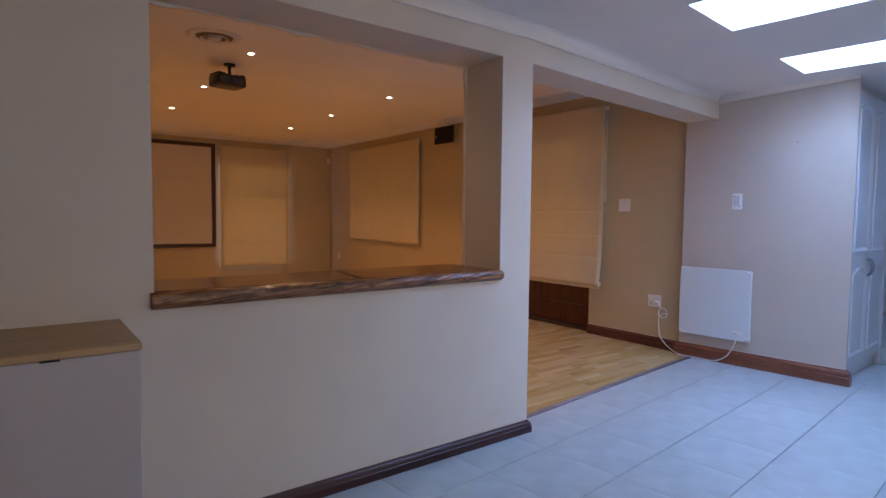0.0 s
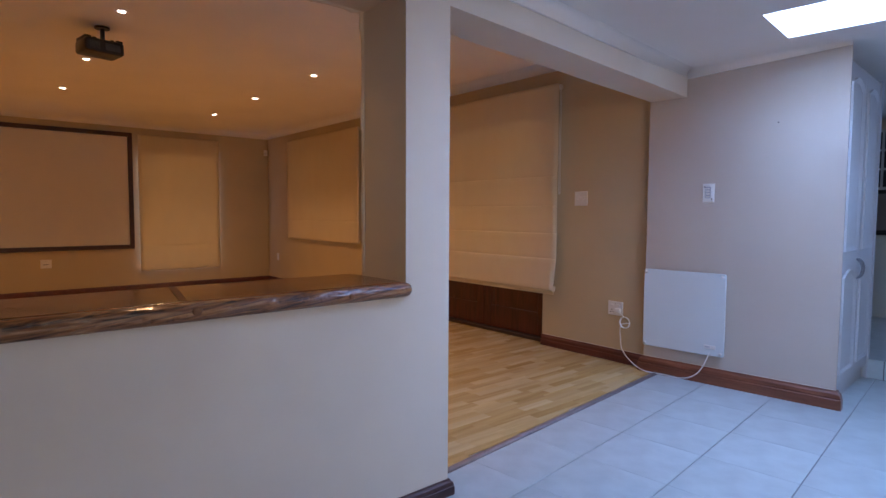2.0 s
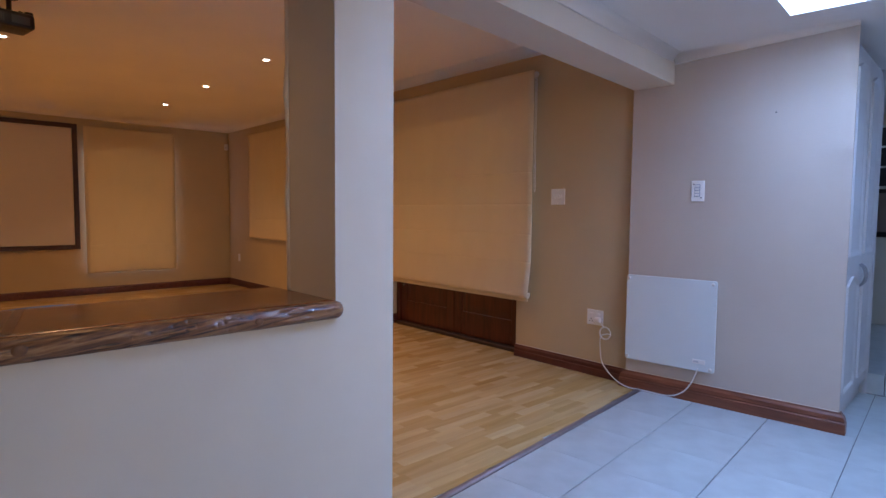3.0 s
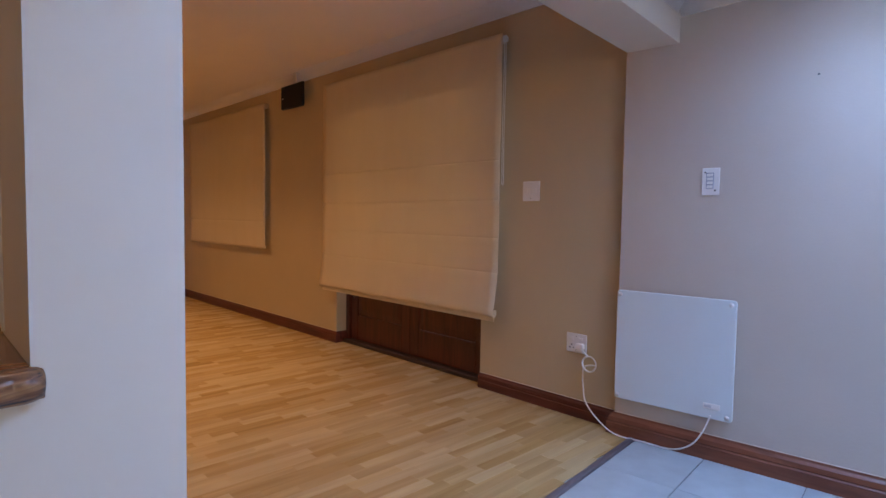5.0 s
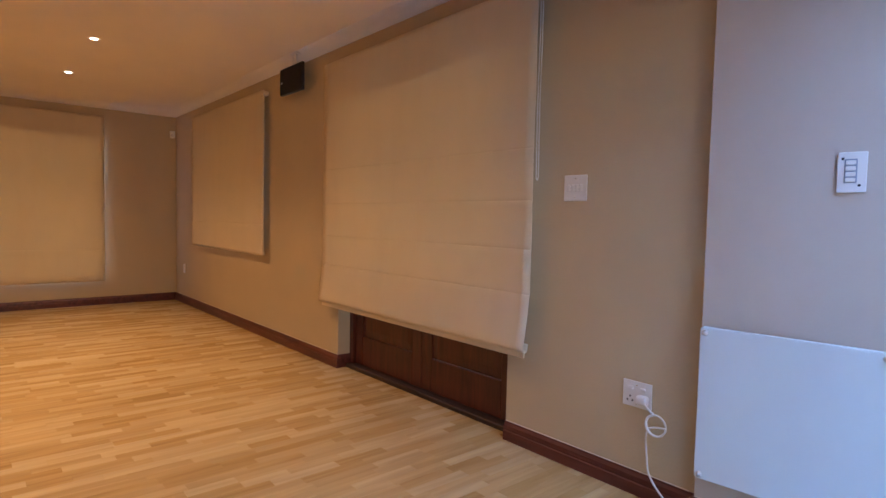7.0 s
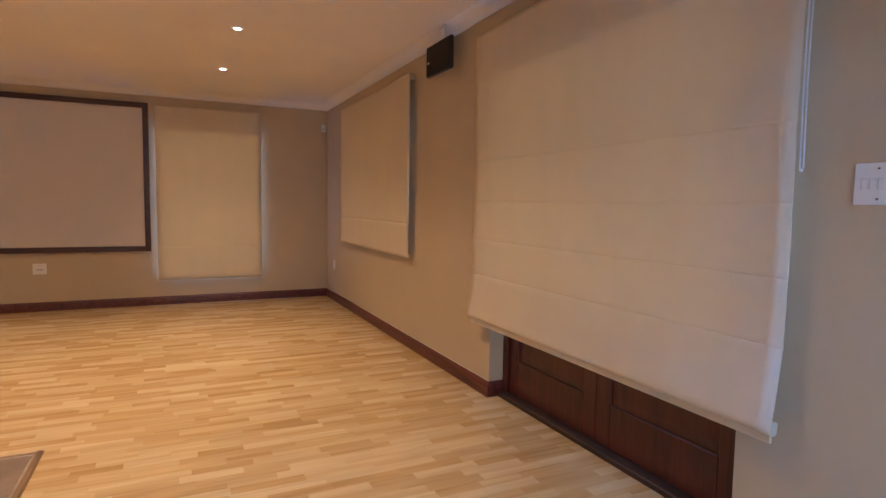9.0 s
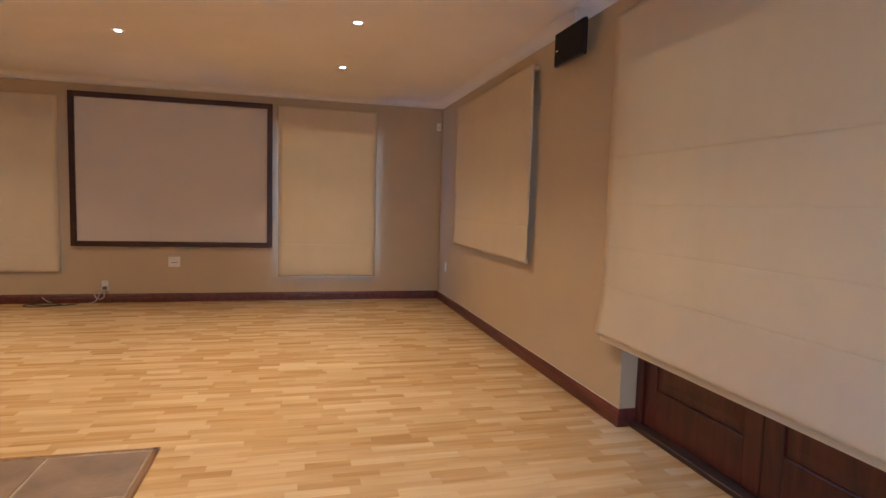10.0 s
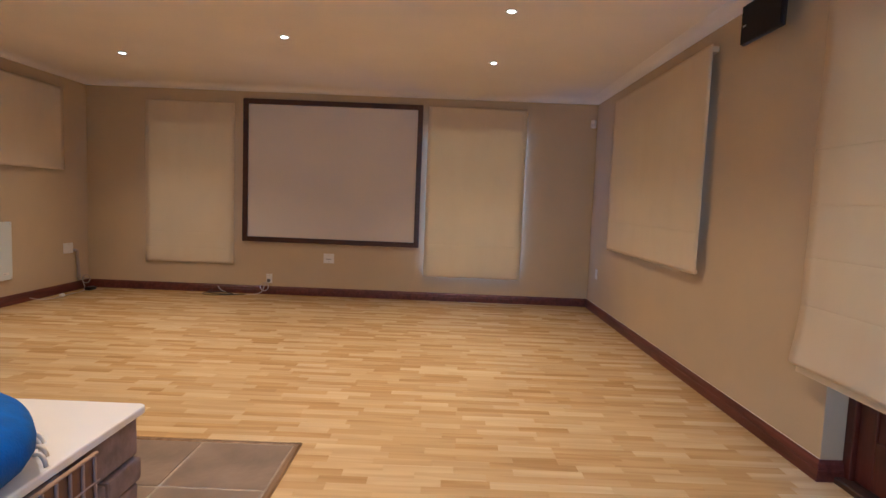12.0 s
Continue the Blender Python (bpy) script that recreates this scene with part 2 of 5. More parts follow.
def smooth_line(points, steps=8):
    """A rounded line through the points."""
    pts = [Vector(p) for p in points]
    pts = [2 * pts[0] - pts[1]] + pts + [2 * pts[-1] - pts[-2]]
    out = []
    for i in range(1, len(pts) - 2):
        p0, p1, p2, p3 = pts[i - 1:i + 3]
        for k in range(steps):
            t = k / steps
            out.append(0.5 * ((2 * p1) + (p2 - p0) * t + (2 * p0 - 5 * p1 + 4 * p2 - p3) * t * t + (3 * p1 - p0 - 3 * p2 + p3) * t ** 3))
    return out + [pts[-2]]


def mesh(name, bm, mat, smooth=False):
    bmesh.ops.recalc_face_normals(bm, faces=bm.faces)
    me = bpy.data.meshes.new(name)
    bm.to_mesh(me)
    bm.free()
    me.materials.append(mat)
    if smooth:
        me.shade_smooth()
    return me


def part(name, bm, mat, parent, label="", smooth=False):
    ob = new(name, mesh(name, bm, mat, smooth))
    ob.parent = parent
    if parent is not None:
        ob.matrix_parent_inverse = Matrix.Identity(4)
    if label:
        tagged(ob, label)
    return ob


def structure(name, bm, mat, label, category, smooth=False):
    return tagged(new(name, mesh(name, bm, mat, smooth)), label, category, kind="structure")


def thing(name, m, label, category, group=""):
    """The Empty at a thing's base; its parts are built about its own origin."""
    ob = new(name)
    ob.empty_display_size = 0.1
    ob.matrix_world = m
    return tagged(ob, label, category, group)


def wall_run(bm, axis, at, thick, lo, hi, top, holes):
    """A wall along x or y, one connected block, with openings (lo, hi, bottom, top) that go through it."""
    us = sorted({lo, hi} | {u for h in holes for u in h[:2]})
    zs = sorted({0.0, top} | {z for h in holes for z in h[2:]})
    near, far = min(at, at + thick), max(at, at + thick)
    made = {}

    def vert(u, z, d):
        if (u, z, d) not in made:
            made[u, z, d] = bm.verts.new((d, u, z) if axis == "y" else (u, d, z))
        return made[u, z, d]

    def solid(i, k):
        if not (0 <= i < len(us) - 1 and 0 <= k < len(zs) - 1):
            return False
        u, z = (us[i] + us[i + 1]) / 2, (zs[k] + zs[k + 1]) / 2
        return not any(a < u < b and c < z < d for a, b, c, d in holes)

    for i in range(len(us) - 1):
        for k in range(len(zs) - 1):
            if not solid(i, k):
                continue
            u0, u1, z0, z1 = us[i], us[i + 1], zs[k], zs[k + 1]
            for d in (near, far):
                bm.faces.new([vert(u0, z0, d), vert(u1, z0, d), vert(u1, z1, d), vert(u0, z1, d)])
            for di, dk, a, b in ((-1, 0, (u0, z0), (u0, z1)), (1, 0, (u1, z0), (u1, z1)), (0, -1, (u0, z0), (u1, z0)), (0, 1, (u0, z1), (u1, z1))):
                if not solid(i + di, k + dk):
                    bm.faces.new([vert(*a, near), vert(*b, near), vert(*b, far), vert(*a, far)])
    return bm


# ---------------------------------------------------------------- structure: cinema room
TOP = CEIL + 0.3
DOOR = (3.47, 5.30, 0.0, 2.12)
WIN_E = (6.87, 8.78, 0.90, 2.14)
WIN_N1 = (2.85, 4.03, 0.36, 2.14)
WIN_N2 = (-0.65, 0.41, 0.42, 2.14)
WIN_W = (7.95, 9.15, 1.52, 2.14)
structure("wall_east", wall_run(bmesh.new(), "y", E_X, 0.26, 2.30, N_Y + 0.26, TOP, [DOOR, WIN_E]), WALL, "beige painted plaster wall with a garden door and a window", "wall")
structure("wall_north", wall_run(bmesh.new(), "x", N_Y, 0.26, W_X, E_X, TOP, [WIN_N1, WIN_N2]), WALL, "beige painted plaster wall behind the projection screen", "wall")
structure("wall_west", wall_run(bmesh.new(), "y", W_X, -0.26, SOUTH_Y, N_Y + 0.26, TOP, [WIN_W]), WALL, "beige painted plaster side wall with a window", "wall")
bar = wall_run(bmesh.new(), "x", BAR_S, BAR_N - BAR_S, W_X, NIB_R, TOP, [(BAR_L, NIB_L, SILL, HEAD)])
structure("wall_bar", bar, CREAM, "cream painted half wall with a wide serving opening", "wall")

beam_w = 0.275
slope = U.y / U.x
def beam_y(x, off):
    return 2.115 + off + (x - 4.86) * slope
bm = bmesh.new()
prism(bm, [(NIB_R, BAR_S + 0.003), (E_X + 0.02, beam_y(E_X + 0.02, 0)), (E_X + 0.02, beam_y(E_X + 0.02, beam_w)), (NIB_R, beam_y(NIB_R, beam_w))], HEAD, TOP)
structure("beam", bm, CREAM, "plastered ceiling beam over the wide opening", "beam")

# ceilings
bm = bmesh.new()
box(bm, W_X - 0.2, E_X + 0.2, BAR_S + 0.1, N_Y + 0.2, CEIL, CEIL + 0.2)
structure("ceiling", bm, PLASTER, "white painted ceiling of the cinema room", "ceiling")

# floors: slabs; the strips and tiles lie on them at the end of the file
STRIP_A, STRIP_B = Vector((2.376, 2.030, 0)), Vector((E_X + 0.02, 2.285, 0))
GROUT = material("grey_tile_grout", (0.075, 0.07, 0.07), 0.9, 0.1, 20.0)
UNDER = material("floor_underlay", (0.20, 0.13, 0.07), 0.8, 0.1, 20.0)
bm = bmesh.new()
prism(bm, [(W_X - 0.2, BAR_N - 0.05), (NIB_R, BAR_N - 0.05), (NIB_R, STRIP_A.y), (E_X + 0.25, STRIP_B.y + 0.02), (E_X + 0.25, N_Y + 0.2), (W_X - 0.2, N_Y + 0.2)], -0.2, -0.004)
floor = structure("floor", bm, UNDER, "laminate wood floor of the cinema room", "floor")
bm = bmesh.new()
prism(bm, [(W_X - 0.2, SOUTH_Y - 0.2), (KIT_X + 0.2, SOUTH_Y - 0.2), (KIT_X + 0.2, 2.6), (E_X + 0.25, STRIP_B.y + 0.018), (NIB_R, STRIP_A.y - 0.002), (NIB_R, BAR_N - 0.052), (W_X - 0.2, BAR_N - 0.052)], -0.2, -0.005)
tile_floor = structure("tile_floor", bm, GROUT, "pale grey ceramic tile floor with dark joints", "floor")

# ---------------------------------------------------------------- structure: tiled room
bm = bmesh.new()
prism(bm, [tiled(0, -HW_LEN), tiled(0.012, -HW_LEN), tiled(0.012, -HW_LEN + 0.07), tiled(1.05, -HW_LEN + 0.07), tiled(1.05, -HW_LEN + 0.15), tiled(0.3, -HW_LEN + 0.15), tiled(0.3, 0.0), tiled(0, 0.0)], 0, TOP)
structure("wall_heater", bm, WALL_DAYLIT, "beige painted wall beside the wide opening, carrying a panel heater", "wall")
bm = bmesh.new()
wall_run(bm, "x", SOUTH_Y, -0.25, W_X - 0.2, KIT_X + 0.2, TOP, [(0.3, 2.9, 0.85, 2.1)])
structure("wall_south", bm, CREAM, "cream painted outer wall", "wall")
bm = bmesh.new()
wall_run(bm, "y", KIT_X, 0.25, SOUTH_Y, 3.2, TOP, [(-1.5, 0.3, 0.95, 2.1)])
structure("wall_kitchen", bm, CREAM, "cream painted kitchen wall", "wall")
bm = bmesh.new()
box(bm, 5.3, KIT_X, 2.6, 2.8, 0, TOP)
structure("wall_passage", bm, CREAM, "cream painted wall past the cupboard", "wall")

# ceiling of the tiled room, with two roof lights cut through it
def ceiling_piece(bm, a0, a1, b0_, b1_, z0=T_CEIL, z1=T_CEIL + 0.12):
    prism(bm, [SKY_A + U * a0 + V * b0_, SKY_A + U * a1 + V * b0_, SKY_A + U * a1 + V * b1_, SKY_A + U * a0 + V * b1_], z0, z1)
bm = bmesh.new()
SKY_LEN = 1.2
(a1, w1), (a2, w2) = SKYLIGHTS
ceiling_piece(bm, -5, a1, -6, 1.2)
ceiling_piece(bm, a1 + w1, a2, -6, 1.2)
ceiling_piece(bm, a2 + w2, 7, -6, 0.92)
for a, w in SKYLIGHTS:
    ceiling_piece(bm, a, a + w, -6, -SKY_LEN)
    ceiling_piece(bm, a, a + w, 0, 0.92)
    for c0, c1, d0, d1 in ((a - 0.03, a, -SKY_LEN, 0), (a + w, a + w + 0.03, -SKY_LEN, 0), (a - 0.03, a + w + 0.03, 0, 0.03), (a - 0.03, a + w + 0.03, -SKY_LEN - 0.03, -SKY_LEN)):
        ceiling_piece(bm, c0, c1, d0, d1, T_CEIL + 0.12, T_CEIL + 0.45)
structure("tiled_room_ceiling", bm, PLASTER, "white painted ceiling with two roof lights", "ceiling")
OPAL = glow("opal_roof_light", (0.93, 0.97, 1.0), 3.0)
for i, (a, w) in enumerate(SKYLIGHTS):
    bm = bmesh.new()
    ceiling_piece(bm, a + 0.003, a + w - 0.003, -SKY_LEN + 0.003, -0.003, T_CEIL + 0.43, T_CEIL + 0.44)
    structure("skylight_%d" % (i + 1), bm, OPAL, "bright opal roof light in the ceiling", "skylight")

# cornices and baseboards
COVE = [(0, 0), (0, -0.075), (0.008, -0.075), (0.014, -0.066), (0.03, -0.040), (0.052, -0.020), (0.066, -0.012), (0.075, -0.008), (0.075, 0)]
SOFT_COVE = [(0, 0.01), (0, -0.075)] + [(0.11 - 0.11 * math.cos(math.pi * k / 20), -0.075 + 0.075 * math.sin(math.pi * k / 20)) for k in range(1, 11)] + [(0.11, 0.01)]
def cornice(name, path, z, profile=COVE, label="white coved plaster cornice"):
    structure(name, sweep(bmesh.new(), [(o, z + u) for o, u in profile], path), PLASTER, label, "cornice", True)
cornice("cornice_cinema", [(NIB_R, BAR_N), (W_X, BAR_N), (W_X, N_Y), (E_X, N_Y), (E_X, 2.42)][::-1], CEIL, [(o * 0.85, u) for o, u in SOFT_COVE])
cornice("cornice_tiled", [(4.865, 2.117), (NIB_R, BAR_S), (W_X, BAR_S)], T_CEIL, [(o * 0.45, u) for o, u in SOFT_COVE])
# the joint over the heater wall thins out towards its free end
bm = sweep(bmesh.new(), [(o * 0.35, T_CEIL + u) for o, u in SOFT_COVE], [tiled(0, -HW_LEN), tiled(0, -0.2)])
for v in bm.verts:
    k = min(1.0, max(0.0, (v.co - tiled(0, -HW_LEN)).dot(V) / (HW_LEN - 0.3)))
    v.co.z = T_CEIL + (v.co.z - T_CEIL) * (0.25 + 0.75 * k)
structure("cornice_heater", bm, PLASTER, "plain plaster joint between wall and ceiling", "cornice", True)
SKIRT = [(0, 0), (0.022, 0), (0.022, 0.058), (0.018, 0.064), (0.020, 0.070), (0.016, 0.088), (0.008, 0.100), (0.006, 0.108), (0, 0.108)]
def baseboard(name, path, mat=MAHOGANY, profile=SKIRT):
    structure(name, sweep(bmesh.new(), profile, path), mat, "red-brown varnished wooden baseboard along the wall", "baseboard")
baseboard("baseboard_east_far", [(E_X + 0.11, 5.30), (E_X, 5.30), (E_X, N_Y), (W_X, N_Y), (W_X, BAR_N)])
baseboard("baseboard_east_near", [(E_X, 2.394), (E_X, 3.47)])
TALL = [(o * 1.6, u * 1.12) for o, u in SKIRT]
baseboard("baseboard_heater", [tiled(0.03, -HW_LEN), tiled(0, -HW_LEN), tiled(0, -0.0), tiled(0.05, 0.0)], MAHOGANY_DAYLIT, TALL)
baseboard("baseboard_bar", [(0.35, BAR_S), (NIB_R, BAR_S), (NIB_R, 2.0)][::-1], MAHOGANY_X, [(o, z * 0.66) for o, z in SKIRT])

def caulk(name, path, h):
    profile = [(0, h + 0.0005), (0.004, h + 0.0005), (0.003, h + 0.003), (0, h + 0.003)]
    structure(name, sweep(bmesh.new(), profile, path), CREAM, "thin pale caulk line along the top of a baseboard", "trim")
caulk("trim_caulk_east_far", [(E_X, 5.30), (E_X, N_Y)], 0.108)
caulk("trim_caulk_east_near", [(E_X, 2.44), (E_X, 3.47)], 0.108)
caulk("trim_caulk_heater", [tiled(0, -HW_LEN), tiled(0, -0.0)], 0.121)

# ---------------------------------------------------------------- windows, doors
def window(name, axis, at, hole, outward, label):
    """A white framed window set in an opening; at is the wall's inner face."""
    a, b, z0, z1 = hole
    root = tagged(new(name), label, "window", kind="structure")
    d0, d1 = at + outward * 0.13, at + outward * 0.18
    d0, d1 = min(d0, d1), max(d0, d1)
    def bar_part(pname, p0, p1, q0, q1, mat, inset=0.0):
        bm = bmesh.new()
        if axis == "y":
            box(bm, d0 + inset, d1 - inset, p0, p1, q0, q1, 0.0 if inset else 0.004)
        else:
            box(bm, p0, p1, d0 + inset, d1 - inset, q0, q1, 0.0 if inset else 0.004)
        return part(pname, bm, mat, root)
    f = 0.05
    bar_part("window_frame", a, a + f, z0, z1, WHITE)
    bar_part("window_frame", b - f, b, z0, z1, WHITE)
    bar_part("window_frame", a + f, b - f, z0, z0 + f, WHITE)
    bar_part("window_frame", a + f, b - f, z1 - f, z1, WHITE)
    mid = (a + b) / 2
    bar_part("mullion", mid - 0.025, mid + 0.025, z0 + f, z1 - f, WHITE)
    for p0, p1 in ((a + f, mid - 0.025), (mid + 0.025, b - f)):
        pane = bar_part("pane", p0, p1, z0 + f, z1 - f, GLASS, 0.021)
        pane.visible_shadow = False
    return root

window("window_1", "y", E_X, WIN_E, 1, "white framed window behind a lowered blind")
window("window_2", "x", N_Y, WIN_N1, 1, "white framed window beside the projection screen")
window("window_3", "x", N_Y, WIN_N2, 1, "white framed window behind a lowered blind")
window("window_4", "y", W_X, WIN_W, -1, "white framed window high in the side wall")
# window_5 is out of view, added where the warm south fill comes in
window("window_5", "x", SOUTH_Y, (0.3, 2.9, 0.85, 2.1), -1, "wide unseen white framed window of the tiled room")
window("window_6", "y", KIT_X, (-1.5, 0.3, 0.95, 2.1), 1, "white framed kitchen window")


def double_door():
    root = tagged(new("door_1"), "closed dark red-brown wooden double garden door with panels", "door", kind="structure")
    y0, y1, _, z1 = DOOR
    x0 = E_X + 0.105
    for a, b in ((y0, y0 + 0.055), (y1 - 0.055, y1)):
        part("door_frame", box(bmesh.new(), x0, x0 + 0.09, a, b, 0, z1, 0.004), DARKWOOD, root)
    part("door_frame", box(bmesh.new(), x0, x0 + 0.09, y0 + 0.055, y1 - 0.055, z1 - 0.06, z1, 0.004), DARKWOOD, root)
    part("threshold", box(bmesh.new(), x0 - 0.045, x0 + 0.12, y0, y1, 0.0, 0.035, 0.005), wood("worn_threshold_wood", (0.014, 0.006, 0.004), (0.045, 0.018, 0.010), 0.55, "Y", 2.5, 10.0), root, "dark worn wooden threshold")
    mid = (y0 + y1) / 2
    for a, b in ((y0 + 0.058, mid - 0.002), (mid + 0.002, y1 - 0.058)):
        st, lx0, lx1 = 0.105, x0 + 0.02, x0 + 0.062
        leaf = part("leaf", box(bmesh.new(), lx0, lx1, a, a + st, 0.038, z1 - 0.062, 0.004), DARKWOOD, root)
        part("stile", box(bmesh.new(), lx0, lx1, b - st, b, 0.038, z1 - 0.062, 0.004), DARKWOOD, leaf)
        for q0, q1 in ((0.038, 0.27), (0.86, 0.98), (z1 - 0.18, z1 - 0.062)):
            part("rail", box(bmesh.new(), lx0 + 0.002, lx1 - 0.002, a + st, b - st, q0, q1, 0.004), DARKWOOD, leaf)
        bm = bmesh.new()
        ya, yb, za, zb = a + st, b - st, 0.27, 0.86
        outer = [bm.verts.new((lx0 + 0.012, y, z)) for y, z in ((ya, za), (yb, za), (yb, zb), (ya, zb))]
        inner = [bm.verts.new((lx0 + 0.004, y, z)) for y, z in ((ya + 0.06, za + 0.06), (yb - 0.06, za + 0.06), (yb - 0.06, zb - 0.06), (ya + 0.06, zb - 0.06))]
        back = [bm.verts.new((lx1 - 0.01, y, z)) for y, z in ((ya, za), (yb, za), (yb, zb), (ya, zb))]
        bm.faces.new(inner)
        bm.faces.new(back[::-1])
        for i in range(4):
            j = (i + 1) % 4
            bm.faces.new((outer[i], outer[j], inner[j], inner[i]))
            bm.faces.new((outer[i], back[i], back[j], outer[j]))
        part("panel", bm, DARKWOOD, leaf, "raised dark wooden panel")
        for q0, q1 in ((0.98, 1.46), (1.49, z1 - 0.18)):
            p = part("pane", box(bmesh.new(), lx0 + 0.016, lx0 + 0.022, a + st, b - st, q0, q1), GLASS, leaf, "clear glass pane")
            p.visible_shadow = False
        part("glazing_bar", box(bmesh.new(), lx0 + 0.004, lx1 - 0.004, a + st, b - st, 1.46, 1.49, 0.003), DARKWOOD, leaf)
        if b > mid + 0.5:
            part("bolt", cylinder(bmesh.new(), pose(lx0 - 0.006, b - 0.055, 0.50), 0.005, 0.005, 0.14, 10), CHROME, leaf, "small metal bolt")

double_door()

# ---------------------------------------------------------------- roman blinds
def blind_sheet(width, height, seams, billow, thick=0.004, seed=0):
    """A hanging cloth in x (width) and z (down from 0), front towards -y."""
    bm = bmesh.new()
    nx = max(12, int(width / 0.06))
    zs = set()
    k = int(height / 0.025)
    for i in range(k + 1):
        zs.add(round(-height * i / k, 4))
    for s in seams:
        for d in (-0.006, -0.003, 0.0, 0.003, 0.006):
            zs.add(round(-s + d, 4))
    zs = sorted((z for z in zs if -height <= z <= 0), reverse=True)
    rows = []
    for z in zs:
        row = []
        for i in range(nx + 1):
            x = -width / 2 + width * i / nx
            y = 0.0
            for s in seams:
                d = abs(z + s)
                y += 0.0026 * math.exp(-(d / 0.0028) ** 2)
                y -= 0.002 * math.exp(-((z + s + 0.03) / 0.03) ** 2)
            y -= 0.006 * noise.noise(Vector((x * 1.3, z * 1.8, seed)))
            y -= 0.0018 * noise.noise(Vector((x * 6.0, z * 2.0, seed + 5)))
            if billow:
                u = (-z - seams[-1]) / (height - seams[-1])
                if u > 0:   # the lowest panel leans out over the fold
                    y -= billow * (0.75 * u + 0.25 * u * u)
            row.append((x + 0.003 * noise.noise(Vector((z * 3, seed, x))), y, z + (0.004 * noise.noise(Vector((x * 2.0, seed, 1.0))) if z <= -height + 0.001 else 0)))
        rows.append(row)
    if billow:  # the cloth folds back under itself to its bottom bar
        base = rows[-1]
        for dy, dz in ((0.002, -0.010), (0.008, -0.019), (0.018, -0.024), (0.028, -0.021), (0.034, -0.012), (0.036, 0.02)):
            rows.append([(x, y + dy, z + dz) for x, y, z in base])
    front = [[bm.verts.new(p) for p in r] for r in rows]
    backv = [[bm.verts.new((p[0], p[1] + thick, p[2])) for p in r] for r in rows]
    for grid, flip in ((front, False), (backv, True)):
        for r, s in zip(grid, grid[1:]):
            for i in range(nx):
                q = (r[i], r[i + 1], s[i + 1], s[i])
                bm.faces.new(q[::-1] if flip else q)
    n = len(rows)
    for j in range(n - 1):
        bm.faces.new((front[j][0], front[j + 1][0], backv[j + 1][0], backv[j][0]))
        bm.faces.new((front[j][-1], backv[j][-1], backv[j + 1][-1], front[j + 1][-1]))
    for i in range(nx):
        bm.faces.new((front[0][i], backv[0][i], backv[0][i + 1], front[0][i + 1]))
        bm.faces.new((front[-1][i], front[-1][i + 1], backv[-1][i + 1], backv[-1][i]))
    return bm


# for the hidden sheets added behind the blinds to darken their top band
BLOCKER = material("cream_light_blocker", (0.60, 0.54, 0.44), 0.9, 0.03, 4.0)


def roman_blind(centre, turn, width, height, off, seams, billow, label, seed, chain=False, lining=0.27):
    """centre: the middle of the top edge of the cloth; turn: degrees about z, 0 faces -y; off: distance to the wall."""
    root = thing("roman_blind", pose(*centre, 0, 0, turn), label, "blind", "roman blinds over the windows")
    part("cloth", blind_sheet(width, height, seams, billow, seed=seed), FABRIC, root, smooth=True)
    part("headrail", box(bmesh.new(), -width / 2 + 0.03, width / 2 - 0.03, 0.0085, off - 0.002, -0.045, -0.004, 0.003), FABRIC, root, "cloth-covered wooden headrail on the wall")
    # added, unseen: stops window light so the top of the cloth stays darker
    part("lining", box(bmesh.new(), -width / 2 + 0.008, width / 2 - 0.008, 0.0062, 0.0082, -lining, -0.048), BLOCKER, root, "hidden cream sheet that blocks window light behind the cloth's top")
    for s in (seams if chain else ()):
        part("rib", box(bmesh.new(), -width / 2 + 0.015, width / 2 - 0.015, 0.012, 0.016, -s - 0.004, -s + 0.001), FABRIC, root)
    if billow:
        bz = -height - 0.022
        part("bottom_bar", box(bmesh.new(), -width / 2 + 0.02, width / 2 - 0.014, -billow + 0.026, -billow + 0.036, bz - 0.034, bz + 0.008, 0.003), FABRIC, root, "cream cloth-covered bottom bar")
    else:
        part("bottom_bar", box(bmesh.new(), -width / 2 + 0.008, width / 2 - 0.008, 0.010, 0.018, -height + 0.004, -height + 0.034, 0.002), FABRIC, root)
    if chain:
        bm = bmesh.new()
        x = width / 2 + 0.001
        for dx, dy in ((0.0, 0.022), (0.004, 0.034)):
            for i in range(150):
                z = -0.04 - i * 0.0062
                cx = x + dx + 0.002 * math.sin(i * 0.05)
                bmesh.ops.create_icosphere(bm, subdivisions=1, radius=0.0034, matrix=Matrix.Translation((cx, dy, z)))
        for i in range(9):
            a = math.pi * i / 8
            bmesh.ops.create_icosphere(bm, subdivisions=1, radius=0.0034, matrix=Matrix.Translation((x + 0.003, 0.028 - 0.006 * math.cos(a), -0.97 - 0.006 * math.sin(a))))
        part("bead_chain", bm, PLASTIC, root, "white plastic bead chain")
        part("chain_wheel", cylinder(bmesh.new(), pose(x, 0.03, -0.03, 0, 90, 0), 0.022, 0.022, 0.02, 20), PLASTIC, root)
    return root


roman_blind((4.84, 4.34, 2.392), 90 + 180, 2.16, 1.832, 0.08, [0.815, 1.08, 1.33, 1.56], 0.040, "cream roman blind hanging billowed over a wooden garden door", 3, chain=True, lining=0.30)
roman_blind((4.855, 7.735, 2.40), 90 + 180, 2.22, 1.58, 0.065, [1.28], 0, "flat cream roman blind drawn down over a window", 11)
roman_blind((3.44, N_Y - 0.06, 2.42), 0, 1.215, 2.105, 0.06, [1.69], 0, "tall cream roman blind with daylight at its edges", 17)
